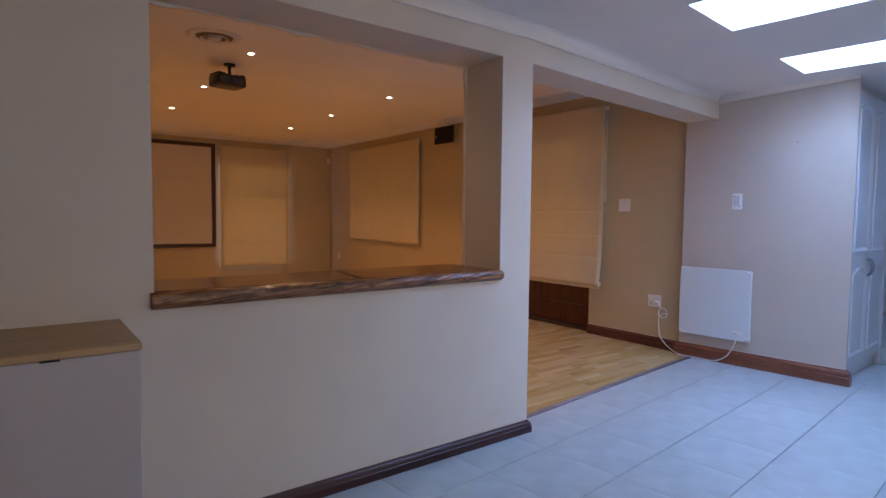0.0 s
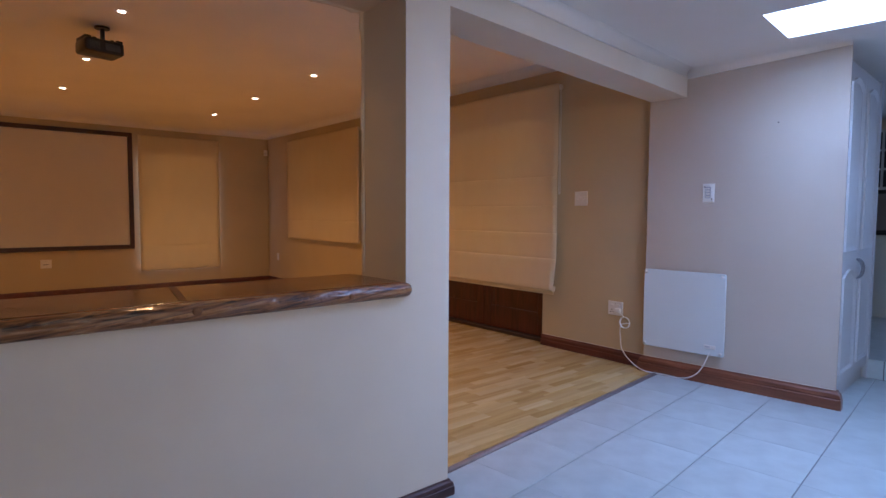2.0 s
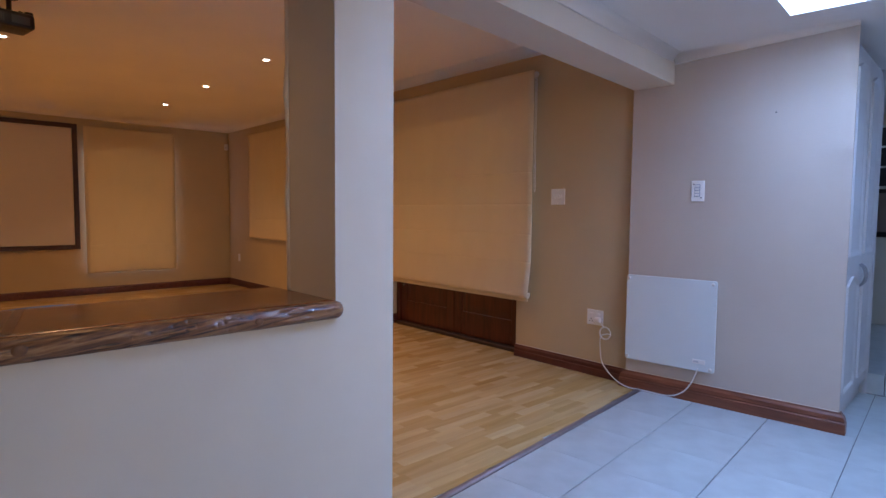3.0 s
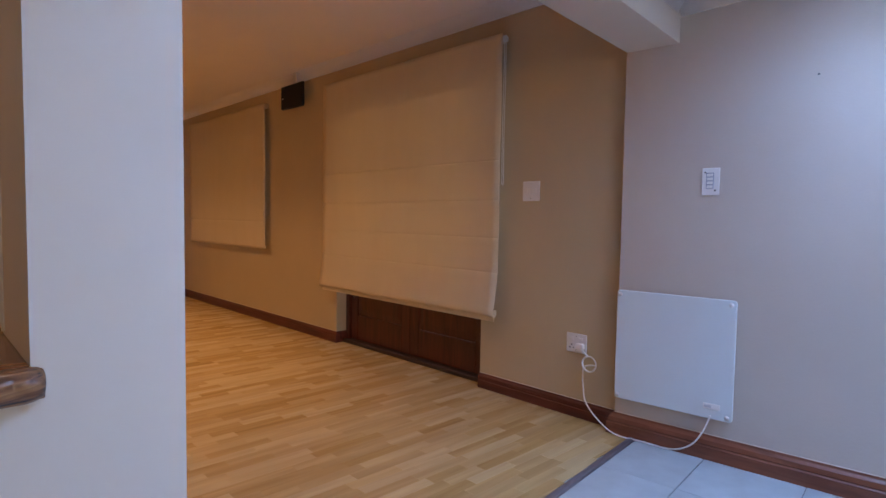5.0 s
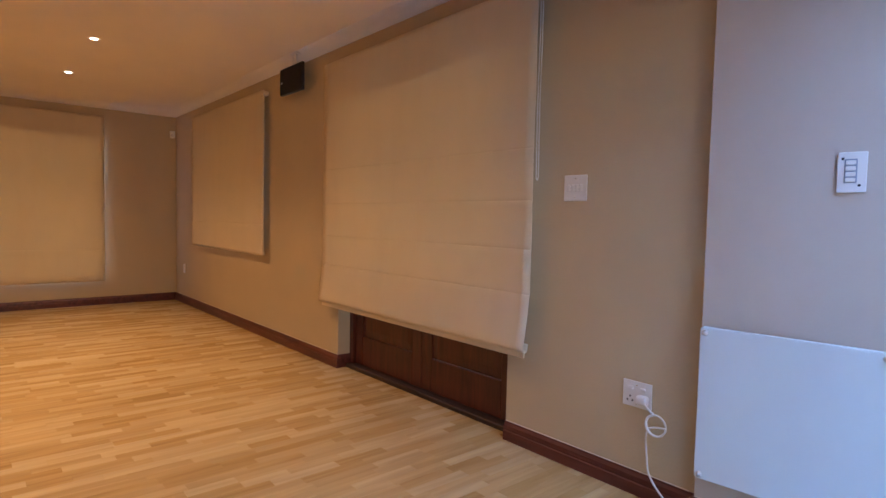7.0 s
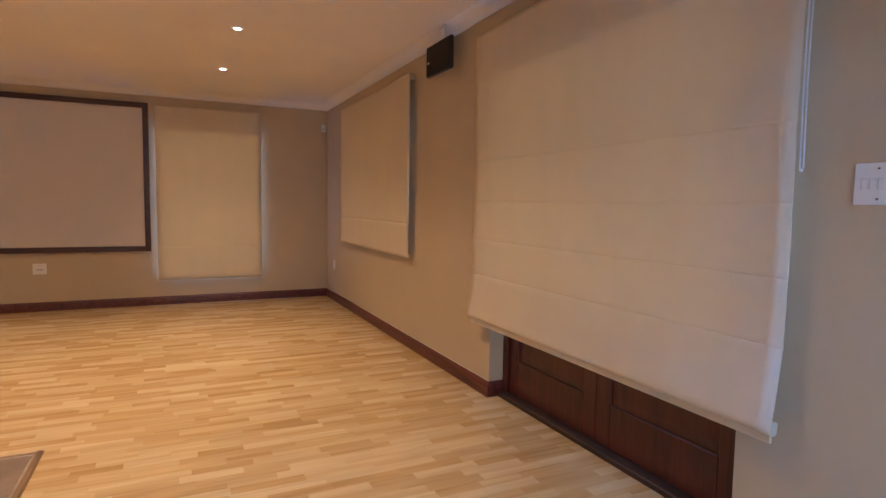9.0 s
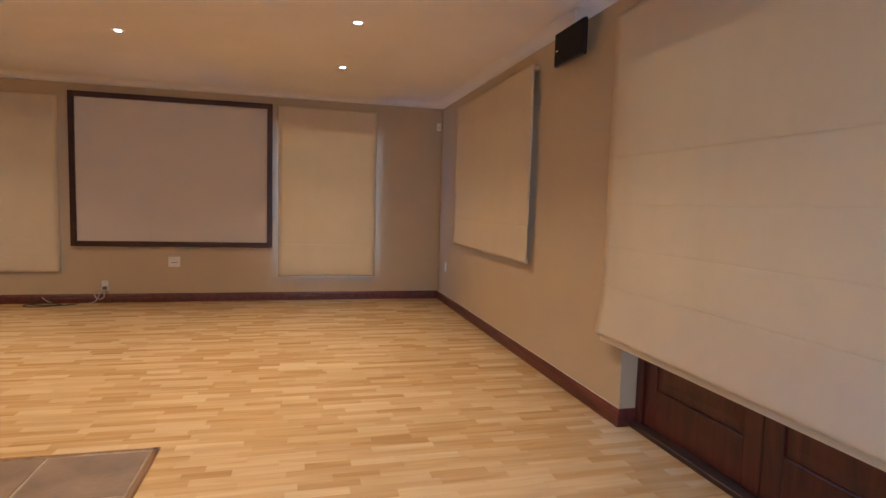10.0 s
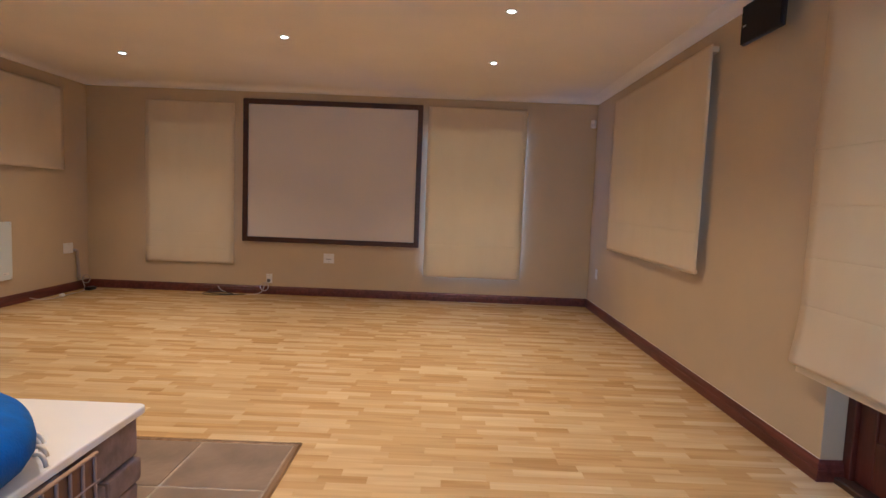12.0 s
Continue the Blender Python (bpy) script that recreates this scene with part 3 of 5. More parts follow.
roman_blind((-0.12, N_Y - 0.024, 2.375), 0, 1.11, 2.0, 0.024, [1.62, 1.82], 0, "tall narrow cream roman blind beside the projection screen", 23)
roman_blind((W_X + 0.06, 8.55, 2.385), 90, 1.42, 0.93, 0.06, [], 0, "short cream roman blind over a high window", 29)


# ---------------------------------------------------------------- projection screen
def projection_screen():
    x0, x1, z0, z1, d = 0.545, 2.763, 0.672, 2.436, 0.045
    root = thing("projection_screen", pose((x0 + x1) / 2, N_Y, z0), "white projection screen in a dark wooden frame on the wall", "screen")
    w, h, f = (x1 - x0) / 2, z1 - z0, 0.062
    part("frame_bar", box(bmesh.new(), -w, -w + f, -d, -0.003, 0, h, 0.006, 2), FRAMEWOOD, root)
    part("frame_bar", box(bmesh.new(), w - f, w, -d, -0.003, 0, h, 0.006, 2), FRAMEWOOD, root)
    part("frame_bar", box(bmesh.new(), -w + f, w - f, -d + 0.001, -0.003, 0, f, 0.006, 2), FRAMEWOOD, root)
    part("frame_bar", box(bmesh.new(), -w + f, w - f, -d + 0.001, -0.003, h - f, h, 0.006, 2), FRAMEWOOD, root)
    part("cloth", box(bmesh.new(), -w + f - 0.004, w - f + 0.004, -0.022, -0.016, f - 0.004, h - f + 0.004), SCREEN, root, "matt white screen cloth")

projection_screen()


# ---------------------------------------------------------------- lamps in the ceiling
LAMP_GLASS = glow("lit_halogen_lamp", (1.0, 0.86, 0.66), 30.0)
first = None
for px, py in LAMP_SPOTS:
    m = Matrix.Translation((px, py, CEIL))
    if first is None:
        first = thing("downlight", m, "small round recessed ceiling downlight, lit", "downlight", "downlights in the cinema room ceiling")
        bm = bmesh.new()
        n = 28
        prof = [(0.024, 0.0), (0.027, -0.005), (0.033, -0.007), (0.041, -0.005), (0.045, 0.0)]
        rings = [[bm.verts.new((r * math.cos(2 * math.pi * k / n), r * math.sin(2 * math.pi * k / n), z)) for k in range(n)] for r, z in prof]
        for i in range(len(rings)):
            r, s = rings[i], rings[(i + 1) % len(rings)]
            for k in range(n):
                bm.faces.new((r[k], r[(k + 1) % n], s[(k + 1) % n], s[k]))
        part("trim_ring", bm, PLASTIC, first, "white metal trim ring", smooth=True)
        part("lamp", cylinder(bmesh.new(), pose(0, 0, -0.003), 0.023, 0.023, 0.004, 24), LAMP_GLASS, first, "glowing halogen lamp")
    else:
        copy_thing(first, m)


# ---------------------------------------------------------------- ceiling vent, projector, loudspeaker, sensor
def ceiling_vent():
    root = thing("ceiling_vent", pose(1.29, 4.20, CEIL), "round white ceiling air vent with a dark throat", "air vent")
    n = 36
    def ring(prof, mat, name, label=""):
        bm = bmesh.new()
        rings = [[bm.verts.new((r * math.cos(2 * math.pi * k / n), r * math.sin(2 * math.pi * k / n), z)) for k in range(n)] for r, z in prof]
        for i in range(len(rings)):
            a, b = rings[i], rings[(i + 1) % len(rings)]
            for k in range(n):
                bm.faces.new((a[k], a[(k + 1) % n], b[(k + 1) % n], b[k]))
        return part(name, bm, mat, root, label, True)
    ring([(0.135, -0.002), (0.15, -0.014), (0.185, -0.012), (0.20, -0.004), (0.20, 0.0), (0.135, 0.0)], PLASTIC, "rim")
    # no real hollow: the throat's shade is the disc's brown colour
    part("throat", cylinder(bmesh.new(), pose(0, 0, -0.004), 0.134, 0.134, 0.004, 36), material("brown_throat_shade", (0.24, 0.17, 0.12), 0.8, 0.2, 20.0), root, "flat brown disc for the shaded throat")
    ring([(0.085, -0.012), (0.10, -0.024), (0.106, -0.020), (0.092, -0.008)], PLASTIC, "blade")
    part("cone", cylinder(bmesh.new(), pose(0, 0, -0.018), 0.040, 0.055, 0.022, 28), PLASTIC, root, "white centre cone", True)

ceiling_vent()


def projector():
    root = thing("projector", pose(1.60, 4.95, CEIL, 0, 0, 10), "black ceiling-mounted video projector", "projector")
    bm = bmesh.new()
    box(bm, -0.132, 0.132, -0.11, 0.11, -0.212, -0.112, 0.022, 3)
    for v in bm.verts:
        v.co.x *= 1.0 - 0.5 * max(0.0, v.co.z + 0.16)
    for sx in (-0.105, 0.105):   # raised shoulders of the case
        box(bm, sx - 0.022, sx + 0.022, -0.09, 0.09, -0.118, -0.098, 0.006, 2)
    part("body", bm, BLACK, root, smooth=True)
    part("ceiling_plate", cylinder(bmesh.new(), pose(0.02, 0, -0.008), 0.05, 0.05, 0.014, 24), BLACK, root)
    part("mount_pole", cylinder(bmesh.new(), pose(0.02, 0, -0.06), 0.015, 0.015, 0.10, 16), BLACK, root)
    part("lens", cylinder(bmesh.new(), pose(0.07, 0.115, -0.165, 90, 0, 0), 0.036, 0.036, 0.03, 24), BLACK, root, "round glass projector lens")
    for sx in (-0.05, 0.07):
        part("mount_arm", box(bmesh.new(), sx - 0.012, sx + 0.012, -0.05, 0.05, -0.113, -0.093, 0.003), BLACK, root)
    for k in range(6):
        part("vent_slat", box(bmesh.new(), -0.10 + k * 0.012, -0.095 + k * 0.012, -0.1125, -0.109, -0.19, -0.14), material("dark_grey_slat", (0.03, 0.03, 0.032), 0.5), root)
    part("port_panel", box(bmesh.new(), 0.0, 0.10, -0.1135, -0.109, -0.19, -0.14, 0.002), material("grey_port_panel", (0.05, 0.05, 0.055), 0.5), root)

projector()


def loudspeaker():
    root = thing("loudspeaker", pose(4.845, 5.955, 2.255, 0, 0, 0), "flat black loudspeaker hung under the ceiling", "loudspeaker")
    part("cabinet", box(bmesh.new(), -0.033, -0.004, -0.205, 0.215, 0.0, 0.235, 0.013, 4), BLACK, root, smooth=True)
    part("grille", box(bmesh.new(), -0.038, -0.033, -0.198, 0.208, 0.007, 0.228, 0.002), material("black_speaker_cloth", (0.010, 0.009, 0.009), 0.95, 0.2, 30.0, 0.4, 900.0), root)
    part("badge", box(bmesh.new(), -0.0405, -0.038, 0.150, 0.185, 0.10, 0.112), CHROME, root, "small metal badge")
    part("bracket", box(bmesh.new(), -0.004, 0.010, -0.03, 0.03, 0.19, CEIL - 2.255, 0.003), PLASTIC, root, "white steel ceiling bracket")
    part("bracket_plate", box(bmesh.new(), -0.02, 0.05, -0.06, 0.06, CEIL - 2.255 - 0.012, CEIL - 2.255, 0.003), PLASTIC, root)
    part("bracket_arm", box(bmesh.new(), -0.005, 0.0755, -0.03, 0.03, 0.08, 0.15, 0.003), PLASTIC, root)

loudspeaker()


def motion_sensor():
    root = thing("alarm_sensor", look((4.86, N_Y - 0.05, 2.285), (3.0, 7.0, 2.1)), "small white alarm sensor in the wall corner", "sensor")
    part("housing", box(bmesh.new(), -0.03, 0.03, -0.05, 0.05, -0.012, 0.035, 0.012, 3), PLASTIC, root, smooth=True)
    part("lens", box(bmesh.new(), -0.02, 0.02, -0.03, 0.005, -0.016, -0.010, 0.004, 2), material("milky_sensor_lens", (0.6, 0.6, 0.62), 0.3), root, "milky sensor lens")
    part("bracket", cylinder(bmesh.new(), pose(0, 0.0, 0.05), 0.012, 0.012, 0.05, 12), PLASTIC, root)

motion_sensor()


# ---------------------------------------------------------------- wall plates, built facing -y about their own middle
DARKHOLE = material("dark_socket_hole", (0.015, 0.015, 0.015), 0.7)
def plate_base(name, m, w, h, label, category, group="", screws=True):
    root = thing(name, m, label, category, group)
    part("plate", box(bmesh.new(), -w / 2, w / 2, -0.009, -0.001, -h / 2, h / 2, 0.003, 2), PLASTIC, root)
    if screws:
        for sz in (-h * 0.36, h * 0.36):
            part("screw", cylinder(bmesh.new(), pose(0, -0.0095, sz, 90, 0, 0), 0.0035, 0.0035, 0.002, 12), CHROME, root)
    return root

EAST_FACE, HW_FACE = 270, math.degrees(SKEW) + 270
def on_east(y, z):
    return pose(E_X, y, z, 0, 0, EAST_FACE)
def on_north(x, z):
    return pose(x, N_Y, z)
def on_west(y, z):
    return pose(W_X, y, z, 0, 0, 90)
def on_heater_wall(b, z):
    p = tiled(0, b, z)
    return pose(p.x, p.y, p.z, 0, 0, HW_FACE)

sw = plate_base("light_switch", on_east(3.053, 1.371), 0.132, 0.125, "white four-gang light switch on a beige wall", "switch")
for k in range(4):
    part("rocker", box(bmesh.new(), -0.045 + k * 0.023, -0.027 + k * 0.023, -0.013, -0.008, -0.016, 0.016, 0.002), PLASTIC, sw)
    part("rocker_gap", box(bmesh.new(), -0.0465 + k * 0.023, -0.0455 + k * 0.023, -0.0096, -0.0088, -0.018, 0.018), material("grey_gap", (0.25, 0.25, 0.25), 0.7), sw)

dim = plate_base("heater_switch", on_heater_wall(-0.455, 1.392), 0.082, 0.134, "white switch panel with a column of grey buttons", "switch", screws=False)
part("button_field", box(bmesh.new(), -0.021, 0.015, -0.0115, -0.008, -0.036, 0.044, 0.002), material("blue_grey_button_field", (0.30, 0.34, 0.40), 0.4), dim, "blue-grey button field")
for k in range(4):
    part("button", box(bmesh.new(), -0.017, 0.011, -0.0145, -0.011, -0.033 + k * 0.0192, -0.019 + k * 0.0192, 0.002), PLASTIC, dim)
for sx, sz in ((-0.026, 0.045), (0.022, -0.044)):
    part("screw", cylinder(bmesh.new(), pose(sx, -0.0095, sz, 90, 0, 0), 0.0045, 0.0045, 0.002, 12), DARKHOLE, dim, "dark screw hole")

def socket_plate(m, label, w=0.125, h=0.118):
    root = plate_base("wall_socket", m, w, h, label, "socket", "wall sockets")
    for dx, dz in ((-0.032, -0.012), (-0.044, -0.03), (-0.020, -0.03), (0.028, -0.012), (0.016, -0.03), (0.040, -0.03)):
        part("hole", cylinder(bmesh.new(), pose(dx, -0.0092, dz, 90, 0, 0), 0.0045, 0.0045, 0.001, 12), DARKHOLE, root)
    for dx in (-0.03, 0.03):
        part("rocker", box(bmesh.new(), dx - 0.012, dx + 0.012, -0.013, -0.008, 0.018, 0.034, 0.002), PLASTIC, root)
    return root

socket_plate(on_east(2.686, 0.452), "white double wall socket with the heater plug in it", 0.138, 0.116)
bm = bmesh.new()
box(bm, E_X - 0.045, E_X - 0.0102, 2.625, 2.672, 0.418, 0.458, 0.008, 2)
plug = tagged(new("heater_plug", mesh("heater_plug", bm, PLASTIC, True)), "white three-pin plug of the panel heater", "plug")

plate_base("wall_plate", on_north(1.634, 0.490), 0.132, 0.122, "white wall plate under the projection screen", "wall plate")
bm = bmesh.new()
box(bm, 1.60, 1.668, N_Y - 0.0115, N_Y - 0.0092, 0.476, 0.486, 0.001)
tagged(new("plate_slot", mesh("plate_slot", bm, material("grey_slot", (0.3, 0.3, 0.3), 0.6))), "narrow grey slot insert in a wall plate", "insert")
sock_s = plate_base("wall_socket", on_north(0.885, 0.205), 0.075, 0.12, "narrow white wall socket with a plug in it", "socket", "wall sockets")
part("plug", box(bmesh.new(), -0.022, 0.018, -0.05, -0.009, -0.045, -0.005, 0.008, 2), material("grey_plug", (0.12, 0.11, 0.10), 0.5), sock_s, "dark grey plug")
plate_base("wall_socket", on_east(9.374, 0.474), 0.075, 0.12, "narrow white wall socket near the room corner", "socket", "wall sockets")
plate_base("wall_plate", on_west(9.39, 0.530), 0.17, 0.125, "white wall plate beside a cable trunking", "wall plate")


# ---------------------------------------------------------------- cables
def cable(name, points, r, mat, label, steps=8):
    return tagged(new(name, mesh(name, tube(bmesh.new(), smooth_line(points, steps), r), mat, True)), label, "cable")

def coil(c, r, axis_u, axis_w, turns, drift=(0, 0, 0)):
    return [Vector(c) + Vector(axis_u) * (r * math.cos(2 * math.pi * t / 10)) + Vector(axis_w) * (r * math.sin(2 * math.pi * t / 10)) + Vector(drift) * t for t in range(int(turns * 10) + 1)]

WHITE_CABLE = material("white_cable_sheath", (0.74, 0.74, 0.72), 0.45)
GREY_CABLE = material("grey_cable_sheath", (0.42, 0.36, 0.30), 0.5)
BLACK_CABLE = material("black_cable_sheath", (0.03, 0.025, 0.02), 0.5)
pts = [(E_X - 0.04, 2.63, 0.43), (E_X - 0.05, 2.60, 0.41)]
pts += coil((E_X - 0.035, 2.575, 0.352), 0.045, (0, -1, 0), (0, 0, 1), 2.0, (-0.0006, 0, 0))[3:]
pts += [(E_X - 0.035, 2.615, 0.32), (E_X - 0.04, 2.61, 0.20), (E_X - 0.05, 2.585, 0.125), (E_X - 0.06, 2.50, 0.05), (4.81, 2.36, 0.016)]
pts += [tuple(tiled(-0.05, b, z)) for b, z in ((-0.18, 0.012), (-0.33, 0.014), (-0.42, 0.06), (-0.47, 0.13), (-0.50, 0.205), (-0.51, 0.235))]
cable("heater_cable", pts, 0.0042, WHITE_CABLE, "white coiled heater cable hanging to the floor", 5)

c = Vector((0.84, N_Y - 0.055, 0.105))
pts = [(0.885, N_Y - 0.05, 0.17), (0.87, N_Y - 0.055, 0.14)] + coil(c, 0.05, (1, 0, 0), (0, 0.15, 1), 2.2, (0, -0.0004, 0)) + [(0.80, N_Y - 0.07, 0.035), (0.70, N_Y - 0.10, 0.009), (0.55, N_Y - 0.13, 0.009), (0.42, N_Y - 0.10, 0.010), (0.30, N_Y - 0.06, 0.04), (0.25, N_Y - 0.05, 0.085)]
cable("power_cable", pts, 0.006, GREY_CABLE, "pale grey cable looped from a socket to the floor", 5)
pts = [(0.64, N_Y - 0.11, 0.012), (0.45, N_Y - 0.20, 0.010), (0.25, N_Y - 0.26, 0.010), (0.12, N_Y - 0.20, 0.010), (0.14, N_Y - 0.10, 0.012), (0.32, N_Y - 0.08, 0.022), (0.48, N_Y - 0.15, 0.012), (0.30, N_Y - 0.22, 0.022), (0.15, N_Y - 0.14, 0.022), (0.2, N_Y - 0.09, 0.05)]
cable("signal_cable", pts, 0.006, BLACK_CABLE, "loose black cable coiled on the wood floor", 6)
pts = [(W_X + 0.02, 9.48, 0.50), (W_X + 0.02, 9.53, 0.47), (W_X + 0.02, 9.545, 0.3), (W_X + 0.03, 9.55, 0.12)]
cable("cable_trunking", pts, 0.018, GREY_CABLE, "thick grey-brown cable trunk down the wall", 5)
pts = [(W_X + 0.06, 9.56, 0.15)] + coil((W_X + 0.07, 9.62, 0.13), 0.05, (0.4, 0.9, 0), (0, 0, 1), 1.5) + [(W_X + 0.12, 9.5, 0.012), (W_X + 0.14, 9.2, 0.010), (W_X + 0.16, 8.9, 0.010), (W_X + 0.13, 8.72, 0.03), (W_X + 0.10, 8.62, 0.06)]
cable("heater_cable", pts, 0.006, GREY_CABLE, "grey cable along the baseboard to a panel heater", 5)
bm = bmesh.new()
box(bm, W_X + 0.12, W_X + 0.20, 9.50, 9.62, 0.0065, 0.045, 0.008, 2)
tagged(new("adapter", mesh("adapter", bm, BLACK, True)), "small black power adapter on the floor", "adapter")
bm = bmesh.new()
box(bm, W_X + 0.14, W_X + 0.18, 9.02, 9.07, 0.0065, 0.04, 0.008, 2)
tagged(new("plug", mesh("plug", bm, PLASTIC, True)), "small pale plug lying on the floor", "plug")


# ---------------------------------------------------------------- panel heaters
HEATER_WHITE = material("white_heater_panel", (0.655, 0.715, 0.72), 0.4, 0.02, 2.0, 0.08, 160.0)
def panel_heater(m, label):
    root = thing("panel_heater", m, label, "heater", "panel heaters on the walls")
    bm = box(bmesh.new(), -0.30, 0.30, -0.036, -0.024, 0, 0.60)
    bmesh.ops.bevel(bm, geom=[e for e in bm.edges if abs(e.verts[0].co.y - e.verts[1].co.y) > 0.01], offset=0.016, segments=5, profile=0.5, affect="EDGES")
    bmesh.ops.bevel(bm, geom=[e for e in bm.edges if e.verts[0].co.y < -0.03 and e.verts[1].co.y < -0.03], offset=0.004, segments=2, profile=0.5, affect="EDGES")
    part("panel", bm, HEATER_WHITE, root)
    for sx in (-0.278, 0.278):
        for sz in (0.022, 0.578):
            part("standoff", cylinder(bmesh.new(), pose(sx, -0.012, sz, 90, 0, 0), 0.008, 0.008, 0.024, 12), PLASTIC, root)
            part("screw_cap", cylinder(bmesh.new(), pose(sx, -0.039, sz, 90, 0, 0), 0.009, 0.012, 0.006, 16), PLASTIC, root, smooth=True)
    sw_ = part("switch_box", box(bmesh.new(), 0.165, 0.245, -0.042, -0.036, 0.050, 0.078, 0.002), PLASTIC, root)
    part("label_bar", box(bmesh.new(), 0.172, 0.205, -0.0428, -0.0418, 0.058, 0.070), material("grey_print", (0.55, 0.56, 0.58), 0.5), sw_)
    return root

panel_heater(on_heater_wall(-0.305, 0.214), "square white panel heater fixed above the baseboard")
panel_heater(on_west(8.18, 0.28), "square white panel heater on the side wall")

bm = bmesh.new()
cylinder(bm, Matrix.Translation(tiled(-0.006, -0.885, 1.851)) @ pose(0, 0, 0, 0, 90, 0), 0.005, 0.003, 0.012, 10)
tagged(new("wall_plug", mesh("wall_plug", bm, material("grey_wall_plug", (0.12, 0.12, 0.12), 0.6))), "small grey screw plug stuck in the wall", "wall plug")


# ---------------------------------------------------------------- bar counter: a slab with a waney edge
def slab_wood(name, spread, tilt, stops, rough, coat, bump):
    """Varnished figured wood; spread: grain scale along x, y, z; tilt: degrees that the grain leans."""
    m = bpy.data.materials.new(name)
    m.use_nodes = True
    nt = m.node_tree
    b = nt.nodes["Principled BSDF"]
    b.inputs["Roughness"].default_value, b.inputs["Coat Weight"].default_value, b.inputs["Coat Roughness"].default_value = rough, coat, 0.14
    tc = nt.nodes.new("ShaderNodeTexCoord")
    turn = nt.nodes.new("ShaderNodeMapping")
    turn.inputs["Rotation"].default_value = (0, radians(tilt), 0)
    mp = nt.nodes.new("ShaderNodeMapping")
    mp.inputs["Scale"].default_value = spread
    nt.links.new(tc.outputs["Object"], turn.inputs["Vector"])
    nt.links.new(turn.outputs[0], mp.inputs["Vector"])
    n1 = nt.nodes.new("ShaderNodeTexNoise")
    n1.inputs["Scale"].default_value, n1.inputs["Detail"].default_value, n1.inputs["Distortion"].default_value = 2.0, 10.0, 1.2
    nt.links.new(mp.outputs[0], n1.inputs["Vector"])
    ramp = nt.nodes.new("ShaderNodeValToRGB")
    cr = ramp.color_ramp
    cr.elements[0].position, cr.elements[0].color = stops[0][0], (*stops[0][1], 1)
    cr.elements[1].position, cr.elements[1].color = stops[-1][0], (*stops[-1][1], 1)
    for at, colour in stops[1:-1]:
        cr.elements.new(at).color = (*colour, 1)
    nt.links.new(n1.outputs["Fac"], ramp.inputs[0])
    nt.links.new(ramp.outputs[0], b.inputs["Base Color"])
    bp = nt.nodes.new("ShaderNodeBump")
    bp.inputs["Strength"].default_value, bp.inputs["Distance"].default_value = bump, 0.004
    nt.links.new(n1.outputs["Fac"], bp.inputs["Height"])
    nt.links.new(bp.outputs[0], b.inputs["Normal"])
    return m


SLAB_TOP = slab_wood("varnished_slab_wood", (1.5, 22.0, 20.0), 0, [(0.40, (0.012, 0.004, 0.002)), (0.45, (0.10, 0.034, 0.010)), (0.54, (0.21, 0.076, 0.022)), (0.64, (0.31, 0.130, 0.042))], 0.24, 0.55, 0.35)
SLAB_EDGE = slab_wood("varnished_waney_edge", (2.6, 20.0, 44.0), 7, [(0.37, (0.018, 0.006, 0.003)), (0.44, (0.13, 0.050, 0.016)), (0.55, (0.24, 0.108, 0.038)), (0.70, (0.36, 0.185, 0.072))], 0.40, 0.35, 0.5)


